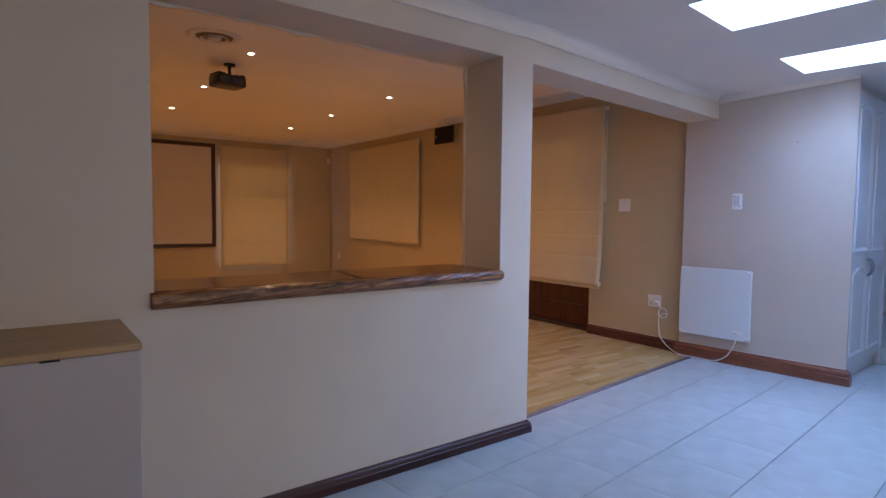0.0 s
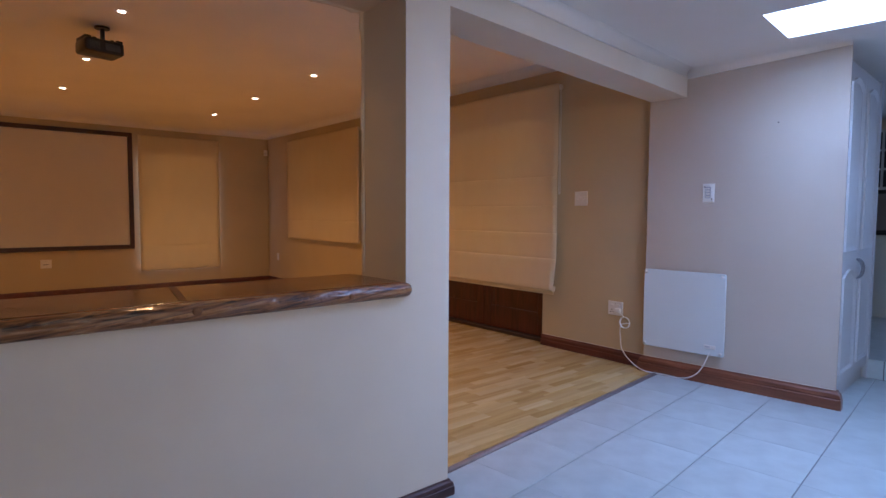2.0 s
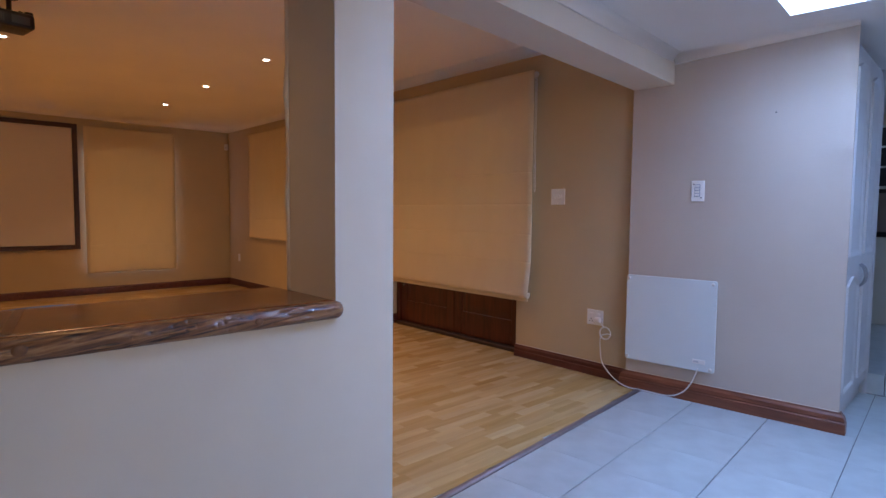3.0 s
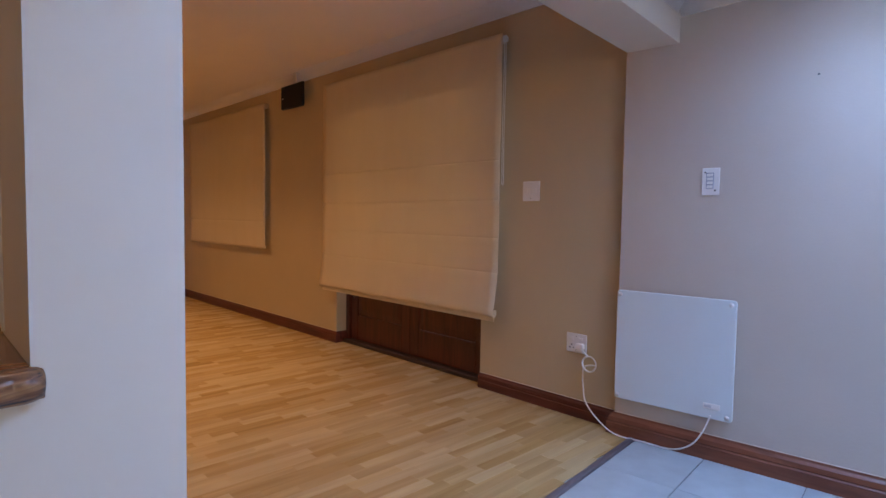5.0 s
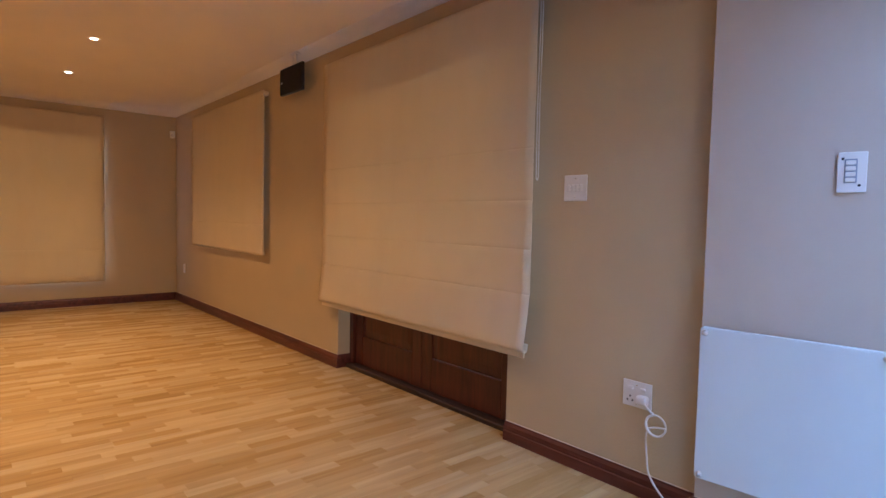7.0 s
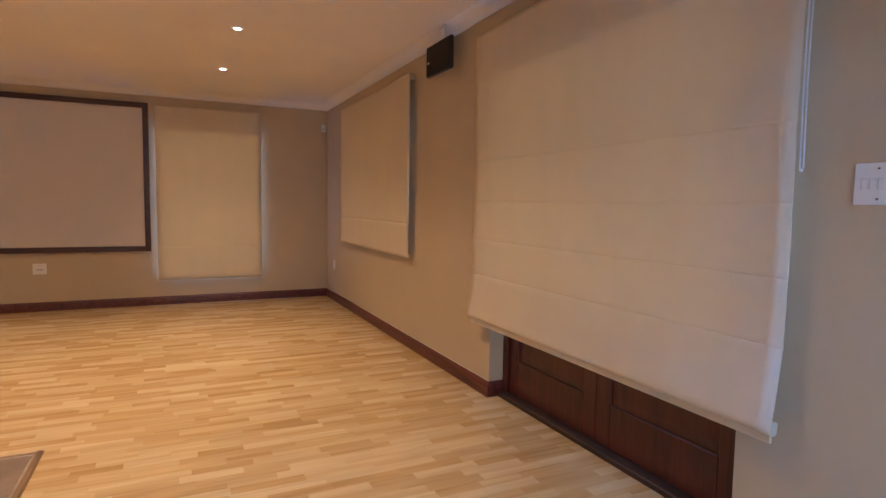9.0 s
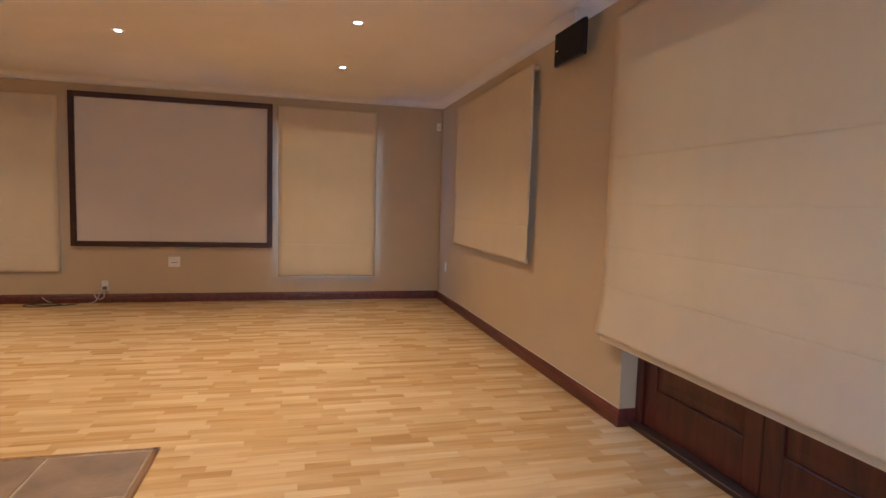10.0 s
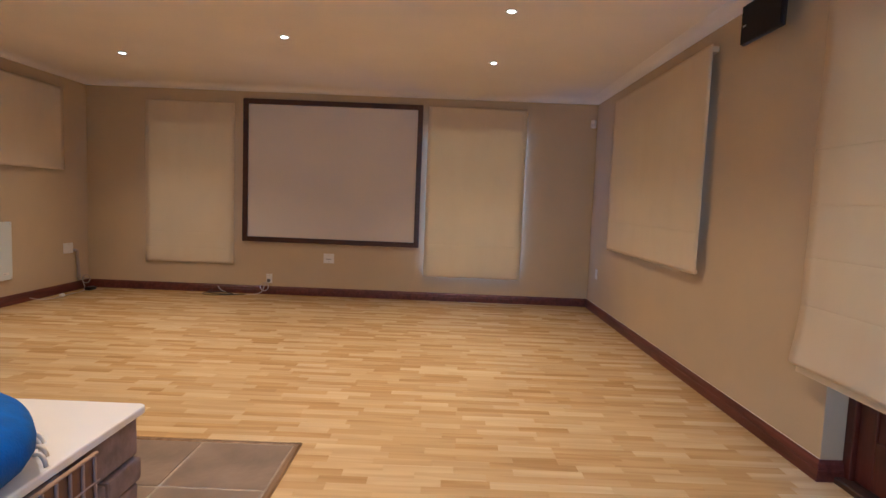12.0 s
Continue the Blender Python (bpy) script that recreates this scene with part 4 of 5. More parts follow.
def bar_counter():
    zt, y1 = 0.955, BAR_N + 0.10
    x0, x1 = BAR_L + 0.001, NIB_L - 0.001
    bm = bmesh.new()
    nx, rings = 160, []
    for i in range(nx + 1):
        x = x0 + (x1 - x0) * i / nx
        ring = [bm.verts.new((x, BAR_S + 0.001, zt - 0.0545)), bm.verts.new((x, y1, zt - 0.0545)), bm.verts.new((x, y1, zt - 0.006)), bm.verts.new((x, y1 - 0.006, zt))]
        for t in (0.86, 0.72, 0.58, 0.44, 0.30, 0.16, 0.08):
            yy = BAR_S + (y1 - BAR_S) * t
            ring.append(bm.verts.new((x, yy, zt + 0.0022 * noise.noise(Vector((x * 6, yy * 14, 4))) - 0.004 * max(0.0, noise.noise(Vector((x * 3.2, yy * 38, 9))) - 0.45))))
        ring.append(bm.verts.new((x, BAR_S + 0.001, zt)))
        rings.append(ring)
    n = len(rings[0])
    for a, b in zip(rings, rings[1:]):
        for k in range(n):
            bm.faces.new((a[k], a[(k + 1) % n], b[(k + 1) % n], b[k]))
    bm.faces.new(rings[0])
    bm.faces.new(rings[-1][::-1])
    root = tagged(new("bar_counter", mesh("bar_counter", bm, SLAB_TOP, True)), "varnished brown wood bar slab with a waney front edge", "counter")

    # the waney edge: a gnarled roll with slanting furrows
    bm = bmesh.new()
    x0, x1 = BAR_L - 0.012, NIB_L + 0.018
    nx, nk, rings = 900, 15, []
    for i in range(nx + 1):
        x = x0 + (x1 - x0) * i / nx
        end = min(1.0, (x1 - x) / 0.03)
        shrink = math.sqrt(max(0.0, 1 - (1 - end) ** 2)) if end < 1 else 1.0
        thick = 1.0 + 0.12 * (1 - i / nx)
        ring = []
        for k in range(nk):
            u = k / (nk - 1)
            a = u * math.pi * 0.94
            o, d = -0.034 * math.sin(a) ** 0.75, -0.028 + 0.028 * math.cos(a)
            w = 0.006 * noise.noise(Vector((x * 5, u * 4.8, 2.0))) + 0.003 * noise.noise(Vector((x * 17, u * 6, 7.0)))
            q = x * 5.5 + u * 3.4 + 1.2 * noise.noise(Vector((x * 3, u * 2, 5.0)))
            furrow = 1 - min(1.0, abs(noise.noise(Vector((q, u * 3.4 - x * 1.6, 11.0)))) * 7.0)
            ripple = noise.noise(Vector((q * 2.2, u * 5.0 - x * 3.0, 21.0)))
            w += (0.0065 * furrow ** 2 - 0.0015 * ripple) * math.sin(a) ** 0.6
            fade = 0.25 if k == 0 else 1.0
            ring.append(bm.verts.new((x, BAR_S + (o + w * fade) * (0.35 + 0.65 * shrink), zt + d * thick * (0.5 + 0.5 * shrink) - 0.012 * (1 - shrink) - (w * 0.3 if 1 < k < nk - 1 else 0))))
        ring.append(bm.verts.new((x, BAR_S + 0.0005, zt - 0.054)))
        ring.append(bm.verts.new((x, BAR_S + 0.0005, zt - 0.002)))
        rings.append(ring)
    n = len(rings[0])
    for a, b in zip(rings, rings[1:]):
        for k in range(n):
            bm.faces.new((a[k], a[(k + 1) % n], b[(k + 1) % n], b[k]))
    bm.faces.new(rings[0])
    bm.faces.new(rings[-1][::-1])
    part("waney_edge", bm, SLAB_EDGE, root, "gnarled waney wood edge with slanting furrows", True)
    knot = material("dark_joint", (0.10, 0.042, 0.016), 0.4, 0.3, 40.0)
    for kx, kz, kr in ((1.333, 0.930, 0.016), (1.878, 0.926, 0.012)):
        bm = bmesh.new()
        bmesh.ops.create_uvsphere(bm, u_segments=14, v_segments=8, radius=1.0, matrix=Matrix.Translation((kx, BAR_S - 0.033, kz)) @ Matrix.Diagonal((kr, 0.005, kr * 0.9, 1)))
        part("knot", bm, material("brown_knot", (0.17, 0.072, 0.026), 0.45, 0.3, 60.0), root, "dark round knot in the edge", True)
    part("inlay", prism(bmesh.new(), [(1.302, BAR_S + 0.035), (1.324, BAR_S + 0.035), (1.388, BAR_N + 0.08), (1.364, BAR_N + 0.08)], zt - 0.002, zt + 0.0022), knot, root, "dark joint across the slab")


bar_counter()


# ragged plaster arris on the far side of the serving opening
def ragged_edge(name, a, b, out, up):
    bm = bmesh.new()
    a, b, out, up = Vector(a), Vector(b), Vector(out), Vector(up)
    n, ln = 90, (b - a).length
    rings = []
    for i in range(n + 1):
        p = a.lerp(b, i / n)
        w = 0.004 + 0.024 * max(0.0, noise.noise(Vector((i / n * ln * 5, out.x * 7, up.z * 3)))) + 0.011 * max(0.0, noise.noise(Vector((i / n * ln * 21, 3, out.z))))
        rings.append([bm.verts.new(q) for q in (p - out * 0.004, p + out * w * 0.8 + up * 0.006, p + out * w + up * 0.016, p + out * w * 0.6 + up * 0.024, p - out * 0.004 + up * 0.026)])
    for r, q in zip(rings, rings[1:]):
        for k in range(5):
            bm.faces.new((r[k], r[(k + 1) % 5], q[(k + 1) % 5], q[k]))
    bm.faces.new(rings[0])
    bm.faces.new(rings[-1][::-1])
    structure(name, bm, CREAM, "rough uneven plaster edge of the serving opening", "trim", True)
ragged_edge("trim_jamb", (NIB_L, BAR_N - 0.027, 0.96), (NIB_L, BAR_N - 0.027, HEAD), (-1, 0, 0), (0, 1, 0))
ragged_edge("trim_head", (BAR_L, BAR_N - 0.027, HEAD), (NIB_L, BAR_N - 0.027, HEAD), (0, 0, -1), (0, 1, 0))


# ---------------------------------------------------------------- threshold strip between the floors
d = (STRIP_B - STRIP_A).normalized()
bm = bmesh.new()
sweep(bm, [(-0.019, 0.002), (-0.014, 0.011), (0.0, 0.014), (0.014, 0.013), (0.019, 0.005)], [tuple(STRIP_A + d * 0.0), tuple(STRIP_B - d * 0.06)])
structure("threshold_strip", bm, material("dull_mauve_grey_metal", (0.25, 0.21, 0.215), 0.45, 0.1, 20.0, metal=0.4), "dull grey metal strip between tile and wood floor", "threshold strip", True)


# ---------------------------------------------------------------- white unit with a wooden top beside the bar
def side_unit():
    x0, x1, y0, y1, h = -0.75, 0.335, 1.43, BAR_S - 0.002, 0.87
    root = thing("side_cabinet", pose((x0 + x1) / 2, (y0 + y1) / 2, 0), "white side cabinet with a light brown wooden top", "cabinet")
    w, dd = (x1 - x0) / 2, (y1 - y0) / 2
    part("body", box(bmesh.new(), -w + 0.004, w - 0.004, -dd + 0.004, dd, 0.0025, h - 0.022, 0.003), material("mauve_white_cabinet_paint", (0.50, 0.48, 0.51), 0.5, 0.03, 3.0, 0.05, 120.0), root)
    part("worktop", box(bmesh.new(), -w, w, -dd, dd, h - 0.020, h, 0.002), wood("light_brown_board", (0.38, 0.25, 0.13), (0.49, 0.33, 0.17), 0.5, "X", 2.0, 8.0), root, "light brown wooden top")
    part("catch", box(bmesh.new(), 0.30, 0.345, -dd - 0.001, -dd + 0.01, h - 0.026, h - 0.021), BLACK, root, "thin dark catch")

side_unit()


# ---------------------------------------------------------------- built-in cupboard past the heater wall
CUPBOARD = material("white_cupboard_paint", (0.50, 0.525, 0.54), 0.5, 0.03, 4.0)
DULL_METAL = material("dull_grey_metal", (0.22, 0.23, 0.25), 0.45, 0.1, 20.0, metal=0.6)
def cupboard():
    p = tiled(0.0, -HW_LEN)
    root = thing("cupboard", pose(p.x, p.y, 0, 0, 0, math.degrees(SKEW) - 2.5), "tall white two-door panelled cupboard built into the wall", "cupboard")
    h = 2.225
    part("body", box(bmesh.new(), 0.013, 0.985, 0.034, 0.069, 0.10, h, 0.003), CUPBOARD, root)
    part("plinth", box(bmesh.new(), 0.013, 0.985, 0.046, 0.069, 0.003, 0.10), CUPBOARD, root)
    part("side_post", box(bmesh.new(), 0.986, 1.05, 0.006, 0.069, 0.003, h, 0.003), CUPBOARD, root, "white end post")
    for k, (a, b) in enumerate(((0.016, 0.497), (0.501, 0.983))):
        door = part("door", box(bmesh.new(), a, b, 0.012, 0.032, 0.115, h - 0.02, 0.003), CUPBOARD, root)
        for z0, z1 in ((0.20, 0.88), (1.0, h - 0.10)):
            bm = bmesh.new()
            x0, x1 = a + 0.065, b - 0.065
            arch = [(x0, z0), (x1, z0), (x1, z1 - 0.05)] + [(x1 + (x0 - x1) * t, z1 - 0.05 + 0.05 * math.sin(math.pi * t)) for t in (0.17, 0.33, 0.5, 0.67, 0.83)] + [(x0, z1 - 0.05)]
            cx, cz = (x0 + x1) / 2, (z0 + z1) / 2
            loops = []
            for s, dy in ((1.0, 0.012), (0.985, 0.000), (0.93, 0.004), (0.86, 0.010)):
                loops.append([bm.verts.new((cx + (x - cx) * (s if s == 1 else 1 - (1 - s) * 1.2), dy, cz + (z - cz) * (1 - (1 - s) * 0.45))) for x, z in arch])
            for r, s in zip(loops, loops[1:]):
                for i in range(len(r)):
                    bm.faces.new((r[i], r[(i + 1) % len(r)], s[(i + 1) % len(r)], s[i]))
            bm.faces.new(loops[-1])
            part("raised_panel", bm, CUPBOARD, door, "white panel with a raised moulding")
        hx = b - 0.03 if k == 0 else a + 0.03
        pts = smooth_line([(hx, 0.012, 0.80), (hx, -0.012, 0.825), (hx, -0.022, 0.87), (hx, -0.012, 0.915), (hx, 0.012, 0.94)], 5)
        part("handle", tube(bmesh.new(), pts, 0.007, 8), DULL_METAL, door, "curved dull metal handle", True)

cupboard()

# raised kitchen floor past the cupboard
STEP_A, STEP_H = 1.0, 0.15
bm = bmesh.new()
prism(bm, [tiled(STEP_A, -HW_LEN - 2.6), tiled(4.2, -HW_LEN - 2.6), tiled(4.2, 0.4), tiled(STEP_A, 0.4)], -0.004, STEP_H - 0.008)
step = structure("kitchen_step", bm, GROUT, "tiled step up to the kitchen floor", "step")


def dresser():
    root = thing("kitchen_dresser", pose(8.25, 1.65, STEP_H), "white kitchen dresser with dark worktop and glazed top", "dresser")
    part("base_unit", box(bmesh.new(), -0.02, 0.32, -0.6, 0.9, 0.0, 0.88, 0.004), WHITE, root)
    part("worktop", box(bmesh.new(), -0.05, 0.32, -0.62, 0.92, 0.88, 0.93, 0.006), material("dark_stone_worktop", (0.02, 0.02, 0.022), 0.25, 0.2, 60.0), root, "dark polished worktop")
    part("back_panel", box(bmesh.new(), 0.28, 0.32, -0.6, 0.9, 0.93, 2.0), material("grey_back_panel", (0.25, 0.24, 0.24), 0.6), root)
    part("upper_unit", box(bmesh.new(), 0.02, 0.28, -0.6, 0.9, 1.36, 2.0, 0.004), WHITE, root)
    part("shelf_edge", box(bmesh.new(), 0.0, 0.02, -0.6, 0.9, 1.32, 1.36, 0.003), material("dark_shelf_edge", (0.02, 0.016, 0.014), 0.4), root, "dark shelf edge")
    for r in range(3):
        for c_ in range(5):
            part("pane", box(bmesh.new(), 0.008, 0.018, -0.58 + c_ * 0.295, -0.31 + c_ * 0.295, 1.39 + r * 0.2, 1.57 + r * 0.2), material("dark_cabinet_glass", (0.04, 0.045, 0.05), 0.1), root)

dresser()


# ---------------------------------------------------------------- hearth and its stone plinth
SLATE = material("brown_grey_slate", (0.20, 0.145, 0.098), 0.42, 0.30, 4.0, 0.4, 30.0, per="object", per_amount=0.14)
HX, HY = 2.41, 5.45
bm = bmesh.new()
box(bm, 0.6, HX - 0.03, 3.0, HY - 0.03, 0.0065, 0.0132)
hearth = structure("hearth", bm, material("pale_hearth_grout", (0.31, 0.255, 0.19), 0.9, 0.2, 30.0), "slate tile hearth set into the wood floor", "hearth")
tile_mesh = mesh("hearth_tile", box(bmesh.new(), -0.2195, 0.2195, -0.2155, 0.2155, 0.0, 0.006, 0.002), SLATE)
for i in range(3):
    for j in range(5):
        ob = new("hearth_tile", tile_mesh)
        ob.parent = hearth
        ob.location = (HX - 0.036 - 0.2225 - i * 0.452, HY - 0.036 - 0.2185 - j * 0.444, 0.009 + 0.0006 * ((i * 3 + j * 5) % 4))
TRIMWOOD = wood("dark_edge_trim", (0.13, 0.072, 0.025), (0.24, 0.145, 0.06), 0.4, "Y", 3.0, 9.0)
for nm, pts_ in (("hearth_trim", [(HX, 3.0), (HX, HY)]), ("hearth_trim_end", [(HX, HY), (0.6, HY)])):
    part(nm, sweep(bmesh.new(), [(0.0, 0.0065), (0.0, 0.012), (0.008, 0.018), (0.026, 0.018), (0.034, 0.011), (0.034, 0.0065)], pts_), TRIMWOOD, hearth, "dark wooden edge trim")

STONE = material("mauve_brown_stone", (0.24, 0.17, 0.145), 0.75, 0.28, 14.0, 0.7, 35.0, per="object", per_amount=0.16)
PX0, PX1, PY0, PY1 = 0.95, 2.045, 3.2, 4.635
root = thing("stone_plinth", pose(0, 0, 0.015), "rough stone block plinth with a white top slab", "plinth")
part("core", box(bmesh.new(), PX0 + 0.03, PX1 - 0.04, PY0 + 0.03, PY1 - 0.04, 0.0, 0.459), material("dark_mortar", (0.07, 0.06, 0.055), 0.9, 0.2, 30.0), root, "dark recessed mortar")
rng = random.Random(5)
z = 0.0
for course, ch in enumerate((0.112, 0.102, 0.092, 0.154)):
    for face in ("x", "y"):
        lo, hi = (PY0, PY1) if face == "x" else (PX0, PX1 - 0.10)
        p = hi
        first_stone = True
        while p > lo + 0.02:
            ln = min(rng.uniform(0.17, 0.30) if not (course == 3 and first_stone) else 0.42, p - lo)
            out = rng.uniform(-0.012, 0.006)
            bm = bmesh.new()
            if face == "x":
                box(bm, PX1 - 0.10, PX1 + out, p - ln + 0.006, p - 0.004 + (out if first_stone else 0), z + 0.005, z + ch - 0.004, 0.012, 2)
            else:
                box(bm, p - ln + 0.006, p - 0.004, PY1 - 0.10, PY1 + out, z + 0.005, z + ch - 0.004, 0.012, 2)
            for v in bm.verts:
                v.co += Vector((noise.noise(v.co * 17), noise.noise(v.co * 17 + Vector((3, 0, 0))), noise.noise(v.co * 17 + Vector((0, 5, 0))))) * 0.006
            part("stone", bm, STONE, root)
            p -= ln
            first_stone = False
    z += ch
bm = bmesh.new()
box(bm, PX0 - 0.02, PX1 + 0.012, PY0 - 0.02, PY1 + 0.012, 0.461, 0.487)
es = [e for e in bm.edges if abs(e.verts[0].co.z - e.verts[1].co.z) > 0.01]
bmesh.ops.bevel(bm, geom=es, offset=0.025, segments=5, profile=0.5, affect="EDGES")
es = [e for e in bm.edges if e.verts[0].co.z > 0.48 and e.verts[1].co.z > 0.48 and len(e.link_faces) == 2]
bmesh.ops.bevel(bm, geom=es, offset=0.007, segments=3, profile=0.5, affect="EDGES")
part("top_slab", bm, material("glossy_white_top", (0.80, 0.77, 0.74), 0.18, 0.02, 4.0, coat=0.3), root, "glossy white top slab with rounded corners")

# wire guard leaning on the plinth
root = thing("wire_rack", pose(PX1 + 0.022, 4.10, 0.02, 0, -1, 0), "wooden framed wire rack leaning on the stone plinth", "rack")
part("frame_bar", box(bmesh.new(), 0.0, 0.014, -0.24, 0.24, 0.438, 0.447, 0.003), wood("pale_rack_wood", (0.30, 0.19, 0.11), (0.42, 0.28, 0.17), 0.5, "Y", 3.0, 9.0), root, "pale wooden top bar")
part("frame_bar", box(bmesh.new(), 0.0, 0.02, -0.24, 0.24, 0.0, 0.018, 0.003), TRIMWOOD, root)
part("backing", box(bmesh.new(), 0.002, 0.006, -0.235, 0.235, 0.018, 0.438), material("brown_rack_backing", (0.17, 0.085, 0.045), 0.6, 0.2, 15.0), root, "brown backing board")
WIRE = material("tan_rack_cane", (0.36, 0.25, 0.18), 0.55, 0.12, 30.0)
for k in range(9):
    y = -0.22 + k * 0.055
    part("wire", cylinder(bmesh.new(), pose(0.011, y, 0.228), 0.0050, 0.0050, 0.42, 8), WIRE, root)
for k in range(6):
    part("wire", cylinder(bmesh.new(), pose(0.015, 0, 0.05 + k * 0.062, 90, 0, 0), 0.0028, 0.0028, 0.47, 8), WIRE, root)

# blue cushion with a cord fringe
root = thing("cushion", pose(1.645, 3.83, 0.503), "round blue woven cushion with a cream cord fringe", "cushion")
bm = bmesh.new()
n, prof = 48, []
for i in range(15):
    a = -math.pi / 2 + math.pi * i / 14
    prof.append((0.475 * max(0.02, math.cos(a)) ** 0.30, 0.095 + 0.095 * math.sin(a)))
rings = [[bm.verts.new((r * math.cos(2 * math.pi * k / n) * (1 + 0.015 * math.sin(5 * k)), 1.12 * r * math.sin(2 * math.pi * k / n), zz)) for k in range(n)] for r, zz in prof]
for a, b in zip(rings, rings[1:]):
    for k in range(n):
        bm.faces.new((a[k], a[(k + 1) % n], b[(k + 1) % n], b[k]))
bm.faces.new(rings[0][::-1])
bm.faces.new(rings[-1])
part("cover", bm, material("bright_blue_weave", (0.004, 0.090, 0.42), 0.8, 0.18, 20.0, 0.6, 160.0), root, smooth=True)
CORD = material("cream_cord", (0.74, 0.67, 0.57), 0.8, 0.1, 30.0)
for k in range(6):
    a = 0.60 + k * 0.095 + 0.02 * math.sin(k * 7.0)
    c0 = Vector((0.468 * math.cos(a), 0.468 * 1.12 * math.sin(a), 0.048 + 0.006 * math.sin(k * 3.0)))
    o = Vector((1.0, 0.15 * math.sin(k * 5.0), 0))
    drop = 0.012 + 0.004 * math.sin(k * 4.0)
    reach = 0.034 + 0.007 * math.sin(k * 2.3)
    pts = smooth_line([c0, c0 + o * reach * 0.5 + Vector((0, 0, 0.002)), c0 + o * reach * 0.85 + Vector((0, 0, -drop)), c0 + o * reach + Vector((0, 0, -drop * 2.6))], 4)
    part("tassel", tube(bmesh.new(), pts, 0.0062, 8), CORD, root, "cream cord tassel", True)


# ---------------------------------------------------------------- floor pieces
LAMINATE = wood("pale_oak_laminate", (0.415, 0.278, 0.112), (0.550, 0.388, 0.166), 0.25, "X", 1.6, 12.0, "object", 0.21, bump=0.05)
LAMINATE_J = wood("pale_oak_laminate_joined", (0.415, 0.278, 0.112), (0.550, 0.388, 0.166), 0.25, "X", 1.6, 12.0, "island", 0.21, bump=0.05)
rng = random.Random(21)
ROW, LIFT = 0.065, 0.006

def line_y(x):
    if x < NIB_R:
        return BAR_N - 0.02
    return STRIP_A.y + (x - STRIP_A.x) * (STRIP_B.y - STRIP_A.y) / (STRIP_B.x - STRIP_A.x)

verts, faces = [], []
strip_meshes = {}

def strip_block(x0, x1, y0, y1):
    c = 0.0008
    a, b = [(x0, y0), (x1, y0), (x1, y1), (x0, y1)], [(x0 + c, y0 + c), (x1 - c, y0 + c), (x1 - c, y1 - c), (x0 + c, y1 - c)]
    vs = [(x, y, -0.003) for x, y in a] + [(x, y, LIFT - c) for x, y in a] + [(x, y, LIFT) for x, y in b]
    fs = [(8, 9, 10, 11)] + [(i, (i + 1) % 4, 4 + (i + 1) % 4, 4 + i) for i in range(4)] + [(4 + i, 4 + (i + 1) % 4, 8 + (i + 1) % 4, 8 + i) for i in range(4)]
    return vs, fs

row = 0
y = BAR_N - 0.05 - 3 * ROW
while y < N_Y:
    x = W_X - rng.uniform(0.0, 0.35)
    if y < BAR_N:
        x = NIB_R
    while x < E_X + 0.11:
        ln = rng.choice((0.22, 0.28, 0.33, 0.33, 0.42))
        a, b = max(x, W_X), min(x + ln, E_X + 0.11)
        x += ln
        if b - a < 0.01 or y + ROW < line_y((a + b) / 2):
            continue
        if b > E_X and not (DOOR[0] < y < DOOR[1] - ROW):
            b = min(b, E_X + 0.01)
            if b - a < 0.01:
                continue
        if a < HX and b > 0.6 and 3.0 < y < HY - 0.01:
            b2, a2 = min(b, 0.6), max(a, HX)
            if b2 - a > 0.02:
                vs, fs = strip_block(a, b2, y, y + ROW)
                faces += [tuple(len(verts) + i for i in f) for f in fs]
                verts += vs
            if b - a2 <= 0.02:
                continue
            a = a2
        if 2.55 < a and 2.45 < y < 4.75 and b < E_X - 0.02:
            key = round(b - a, 3)
            if key not in strip_meshes:
                vs, fs = strip_block(0, b - a, 0, ROW)
                me = bpy.data.meshes.new("floor_strip")
                me.from_pydata(vs, [], fs)
                me.materials.append(LAMINATE)
                strip_meshes[key] = me
            ob = new("floor_strip", strip_meshes[key])
            ob.parent = floor
            ob.location = (a, y, 0)
        else:
            ya = max(y, line_y(b)) if y < 2.36 else y
            vs, fs = strip_block(a, b, ya, y + ROW) if y + ROW - ya > 0.004 else ((), ())
            faces += [tuple(len(verts) + i for i in f) for f in fs]
            verts += list(vs)
    y += ROW
me = bpy.data.meshes.new("floor_strips")
me.from_pydata(verts, [], faces)
me.materials.append(LAMINATE_J)
ob = tagged(new("floor_strips", me), kind="stuff")
ob.parent = floor

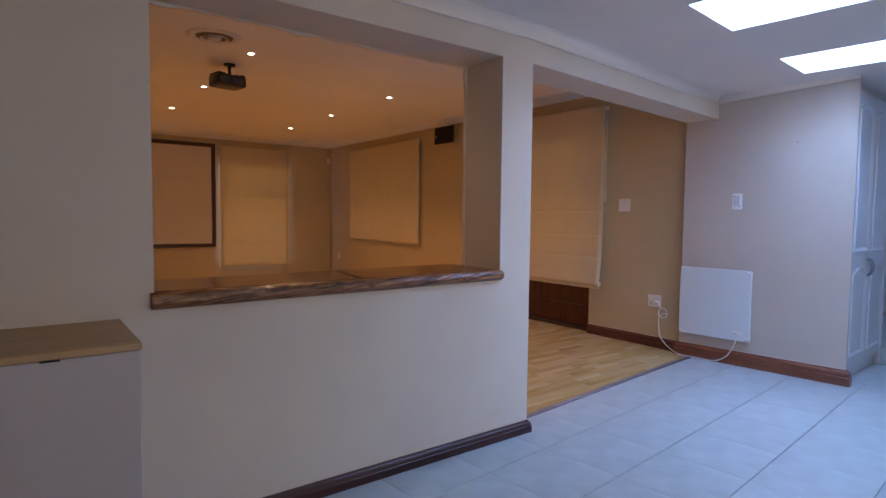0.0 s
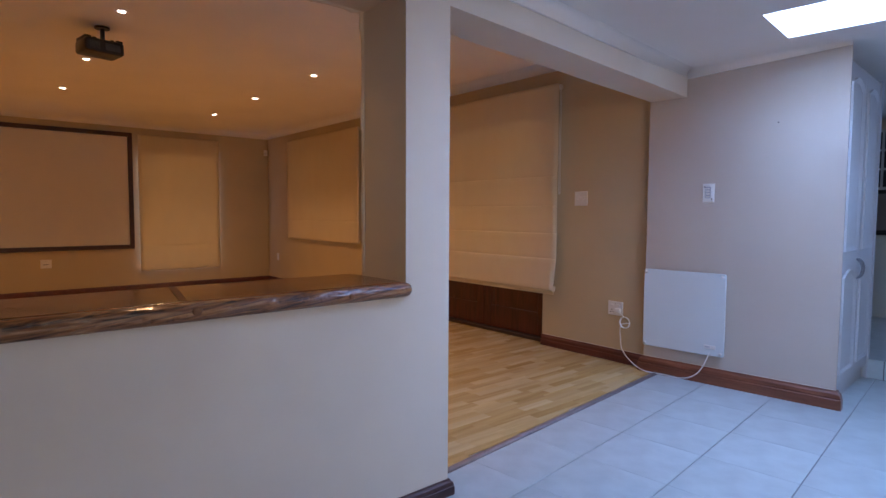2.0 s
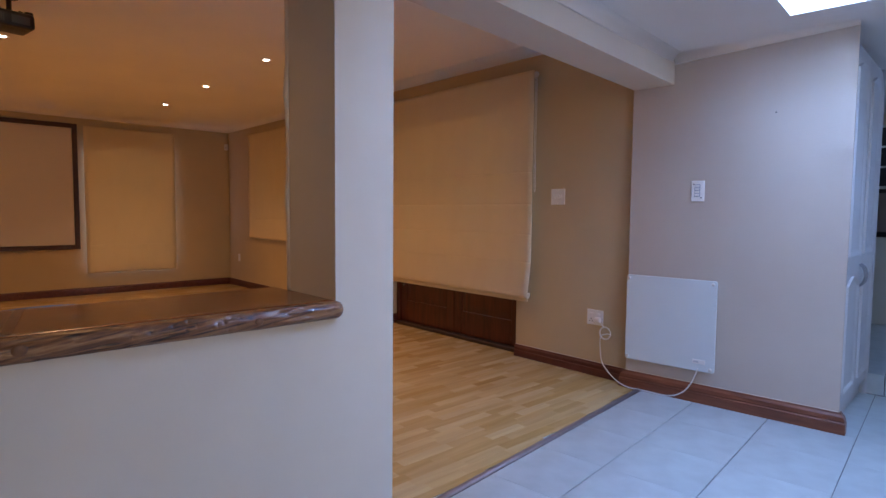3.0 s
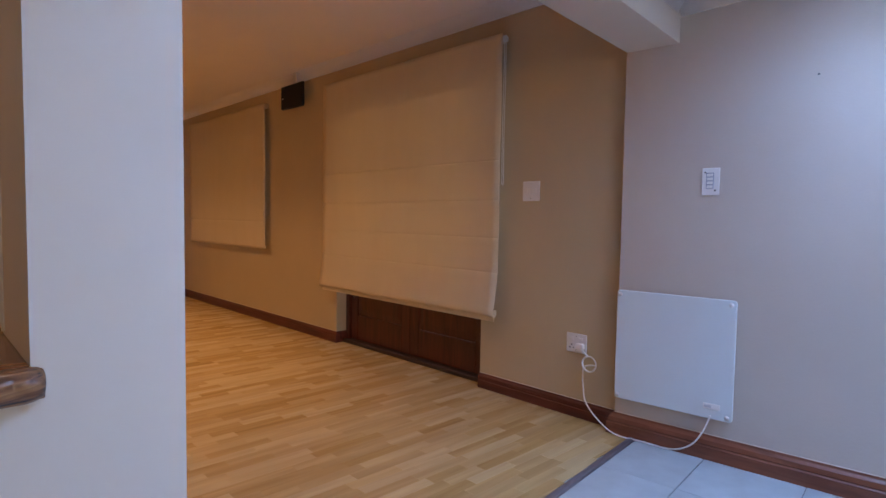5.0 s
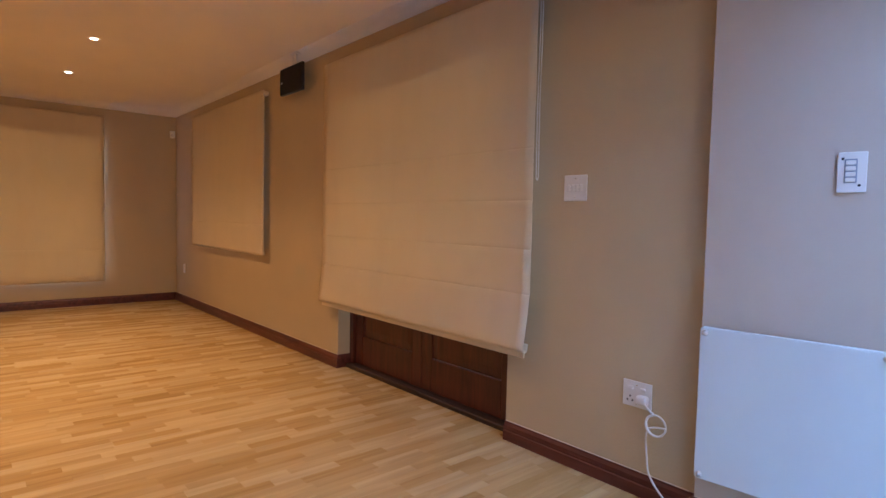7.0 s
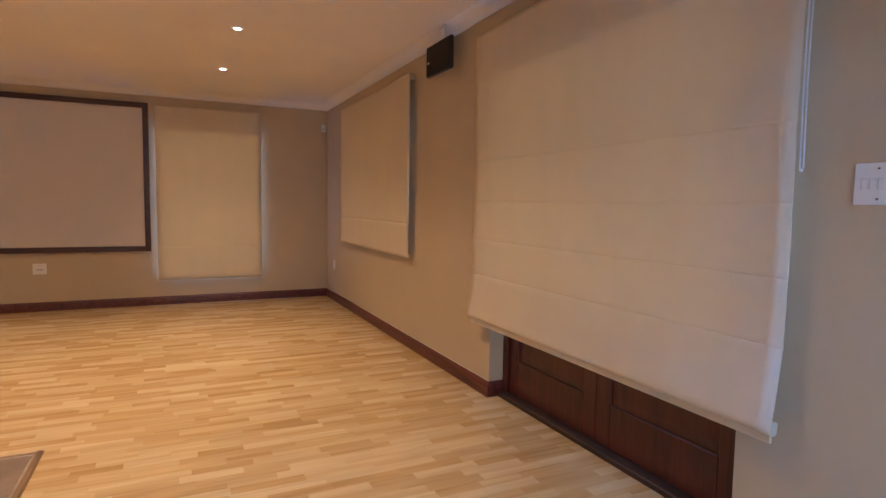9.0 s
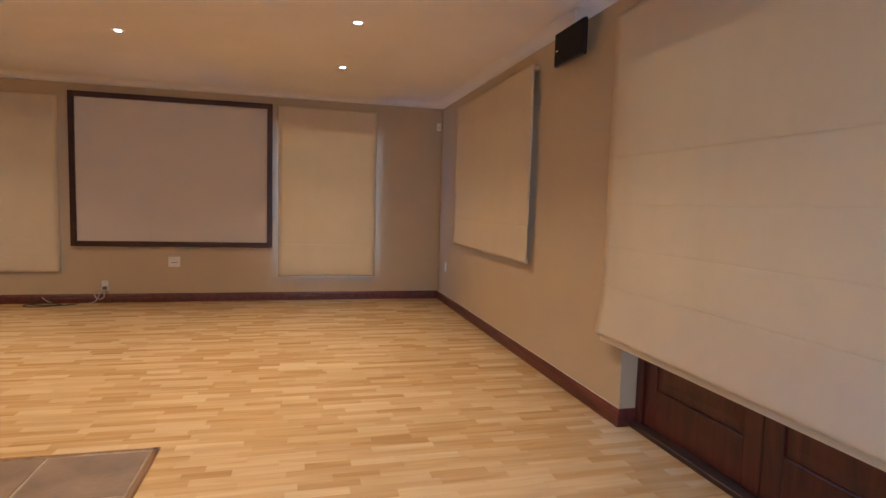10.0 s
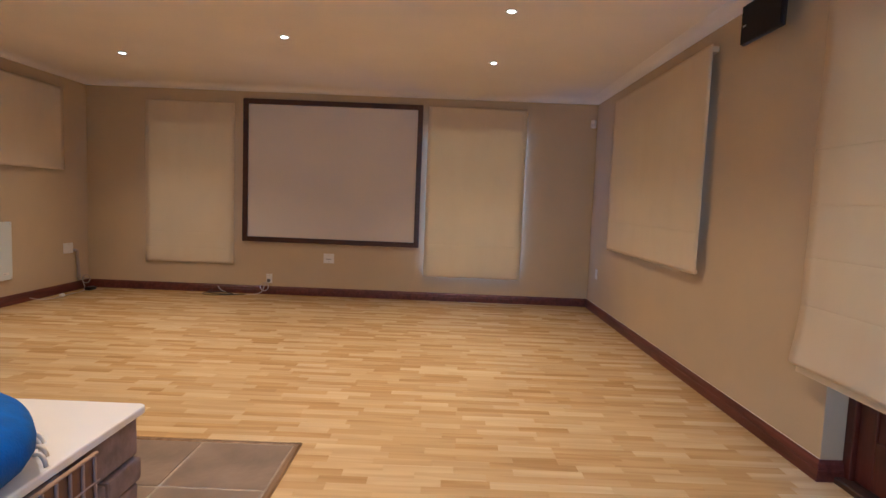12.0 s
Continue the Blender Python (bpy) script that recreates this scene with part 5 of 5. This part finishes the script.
TILE = material("pale_grey_ceramic", (0.415, 0.465, 0.465), 0.28, 0.11, 7.0, 0.08, 30.0, per="object", per_amount=0.03)
PITCH = 0.437
GAP_U, GAP_V, ARRIS = 0.0007, 0.0019, 0.0014   # joints across the beam are tight, those along it open
vs = [(-1, -1), (1, -1), (1, 1), (-1, 1)]
hu, hv = PITCH / 2 - GAP_U, PITCH / 2 - GAP_V
tv = [(a * hu, b * hv, -0.004) for a, b in vs] + [(a * hu, b * hv, 0.0010) for a, b in vs] + [(a * (hu - ARRIS), b * (hv - ARRIS), 0.002) for a, b in vs]
tf = [(8, 9, 10, 11)] + [(i, (i + 1) % 4, 4 + (i + 1) % 4, 4 + i) for i in range(4)] + [(4 + i, 4 + (i + 1) % 4, 8 + (i + 1) % 4, 8 + i) for i in range(4)]
tile_me = bpy.data.meshes.new("floor_tile")
tile_me.from_pydata(tv, [], tf)
tile_me.materials.append(TILE)
CORNER = Vector((3.680, 0.912, 0))
for i in range(-13, 12):
    for j in range(-10, 4):
        c = CORNER + U * ((i + 0.5) * PITCH) + V * ((j + 0.5) * PITCH)
        if not (W_X - 0.2 < c.x < 6.3 and SOUTH_Y - 0.2 < c.y < 2.55):
            continue
        if c.x < NIB_R - 0.1 and c.y > BAR_S + 0.2:
            continue
        if c.y - line_y(c.x) > 0.2 or (c - O).dot(U) > STEP_A + 0.2:
            continue
        ob = new("floor_tile", tile_me)
        ob.parent = tile_floor
        ob.matrix_basis = Matrix.Translation(c) @ pose(0, 0, 0, 0, 0, math.degrees(SKEW))
for i in range(8):
    for j in range(6):
        ob = new("step_tile", tile_me)
        ob.parent = step
        ob.matrix_basis = Matrix.Translation(tiled(STEP_A + (i + 0.5) * PITCH, -HW_LEN + 0.3 - (j + 0.5) * PITCH, STEP_H - 0.002)) @ pose(0, 0, 0, 0, 0, math.degrees(SKEW))
for j in range(6):
    c = tiled(STEP_A, -HW_LEN + 0.3 - (j + 0.5) * PITCH)
    bm = bmesh.new()
    box(bm, -0.006, 0.0, -PITCH / 2 + 0.003, PITCH / 2 - 0.003, 0.006, STEP_H - 0.004, 0.001)
    ob = part("riser_tile", bm, TILE, step)
    ob.matrix_basis = Matrix.Translation(c) @ pose(0, 0, 0, 0, 0, math.degrees(SKEW))
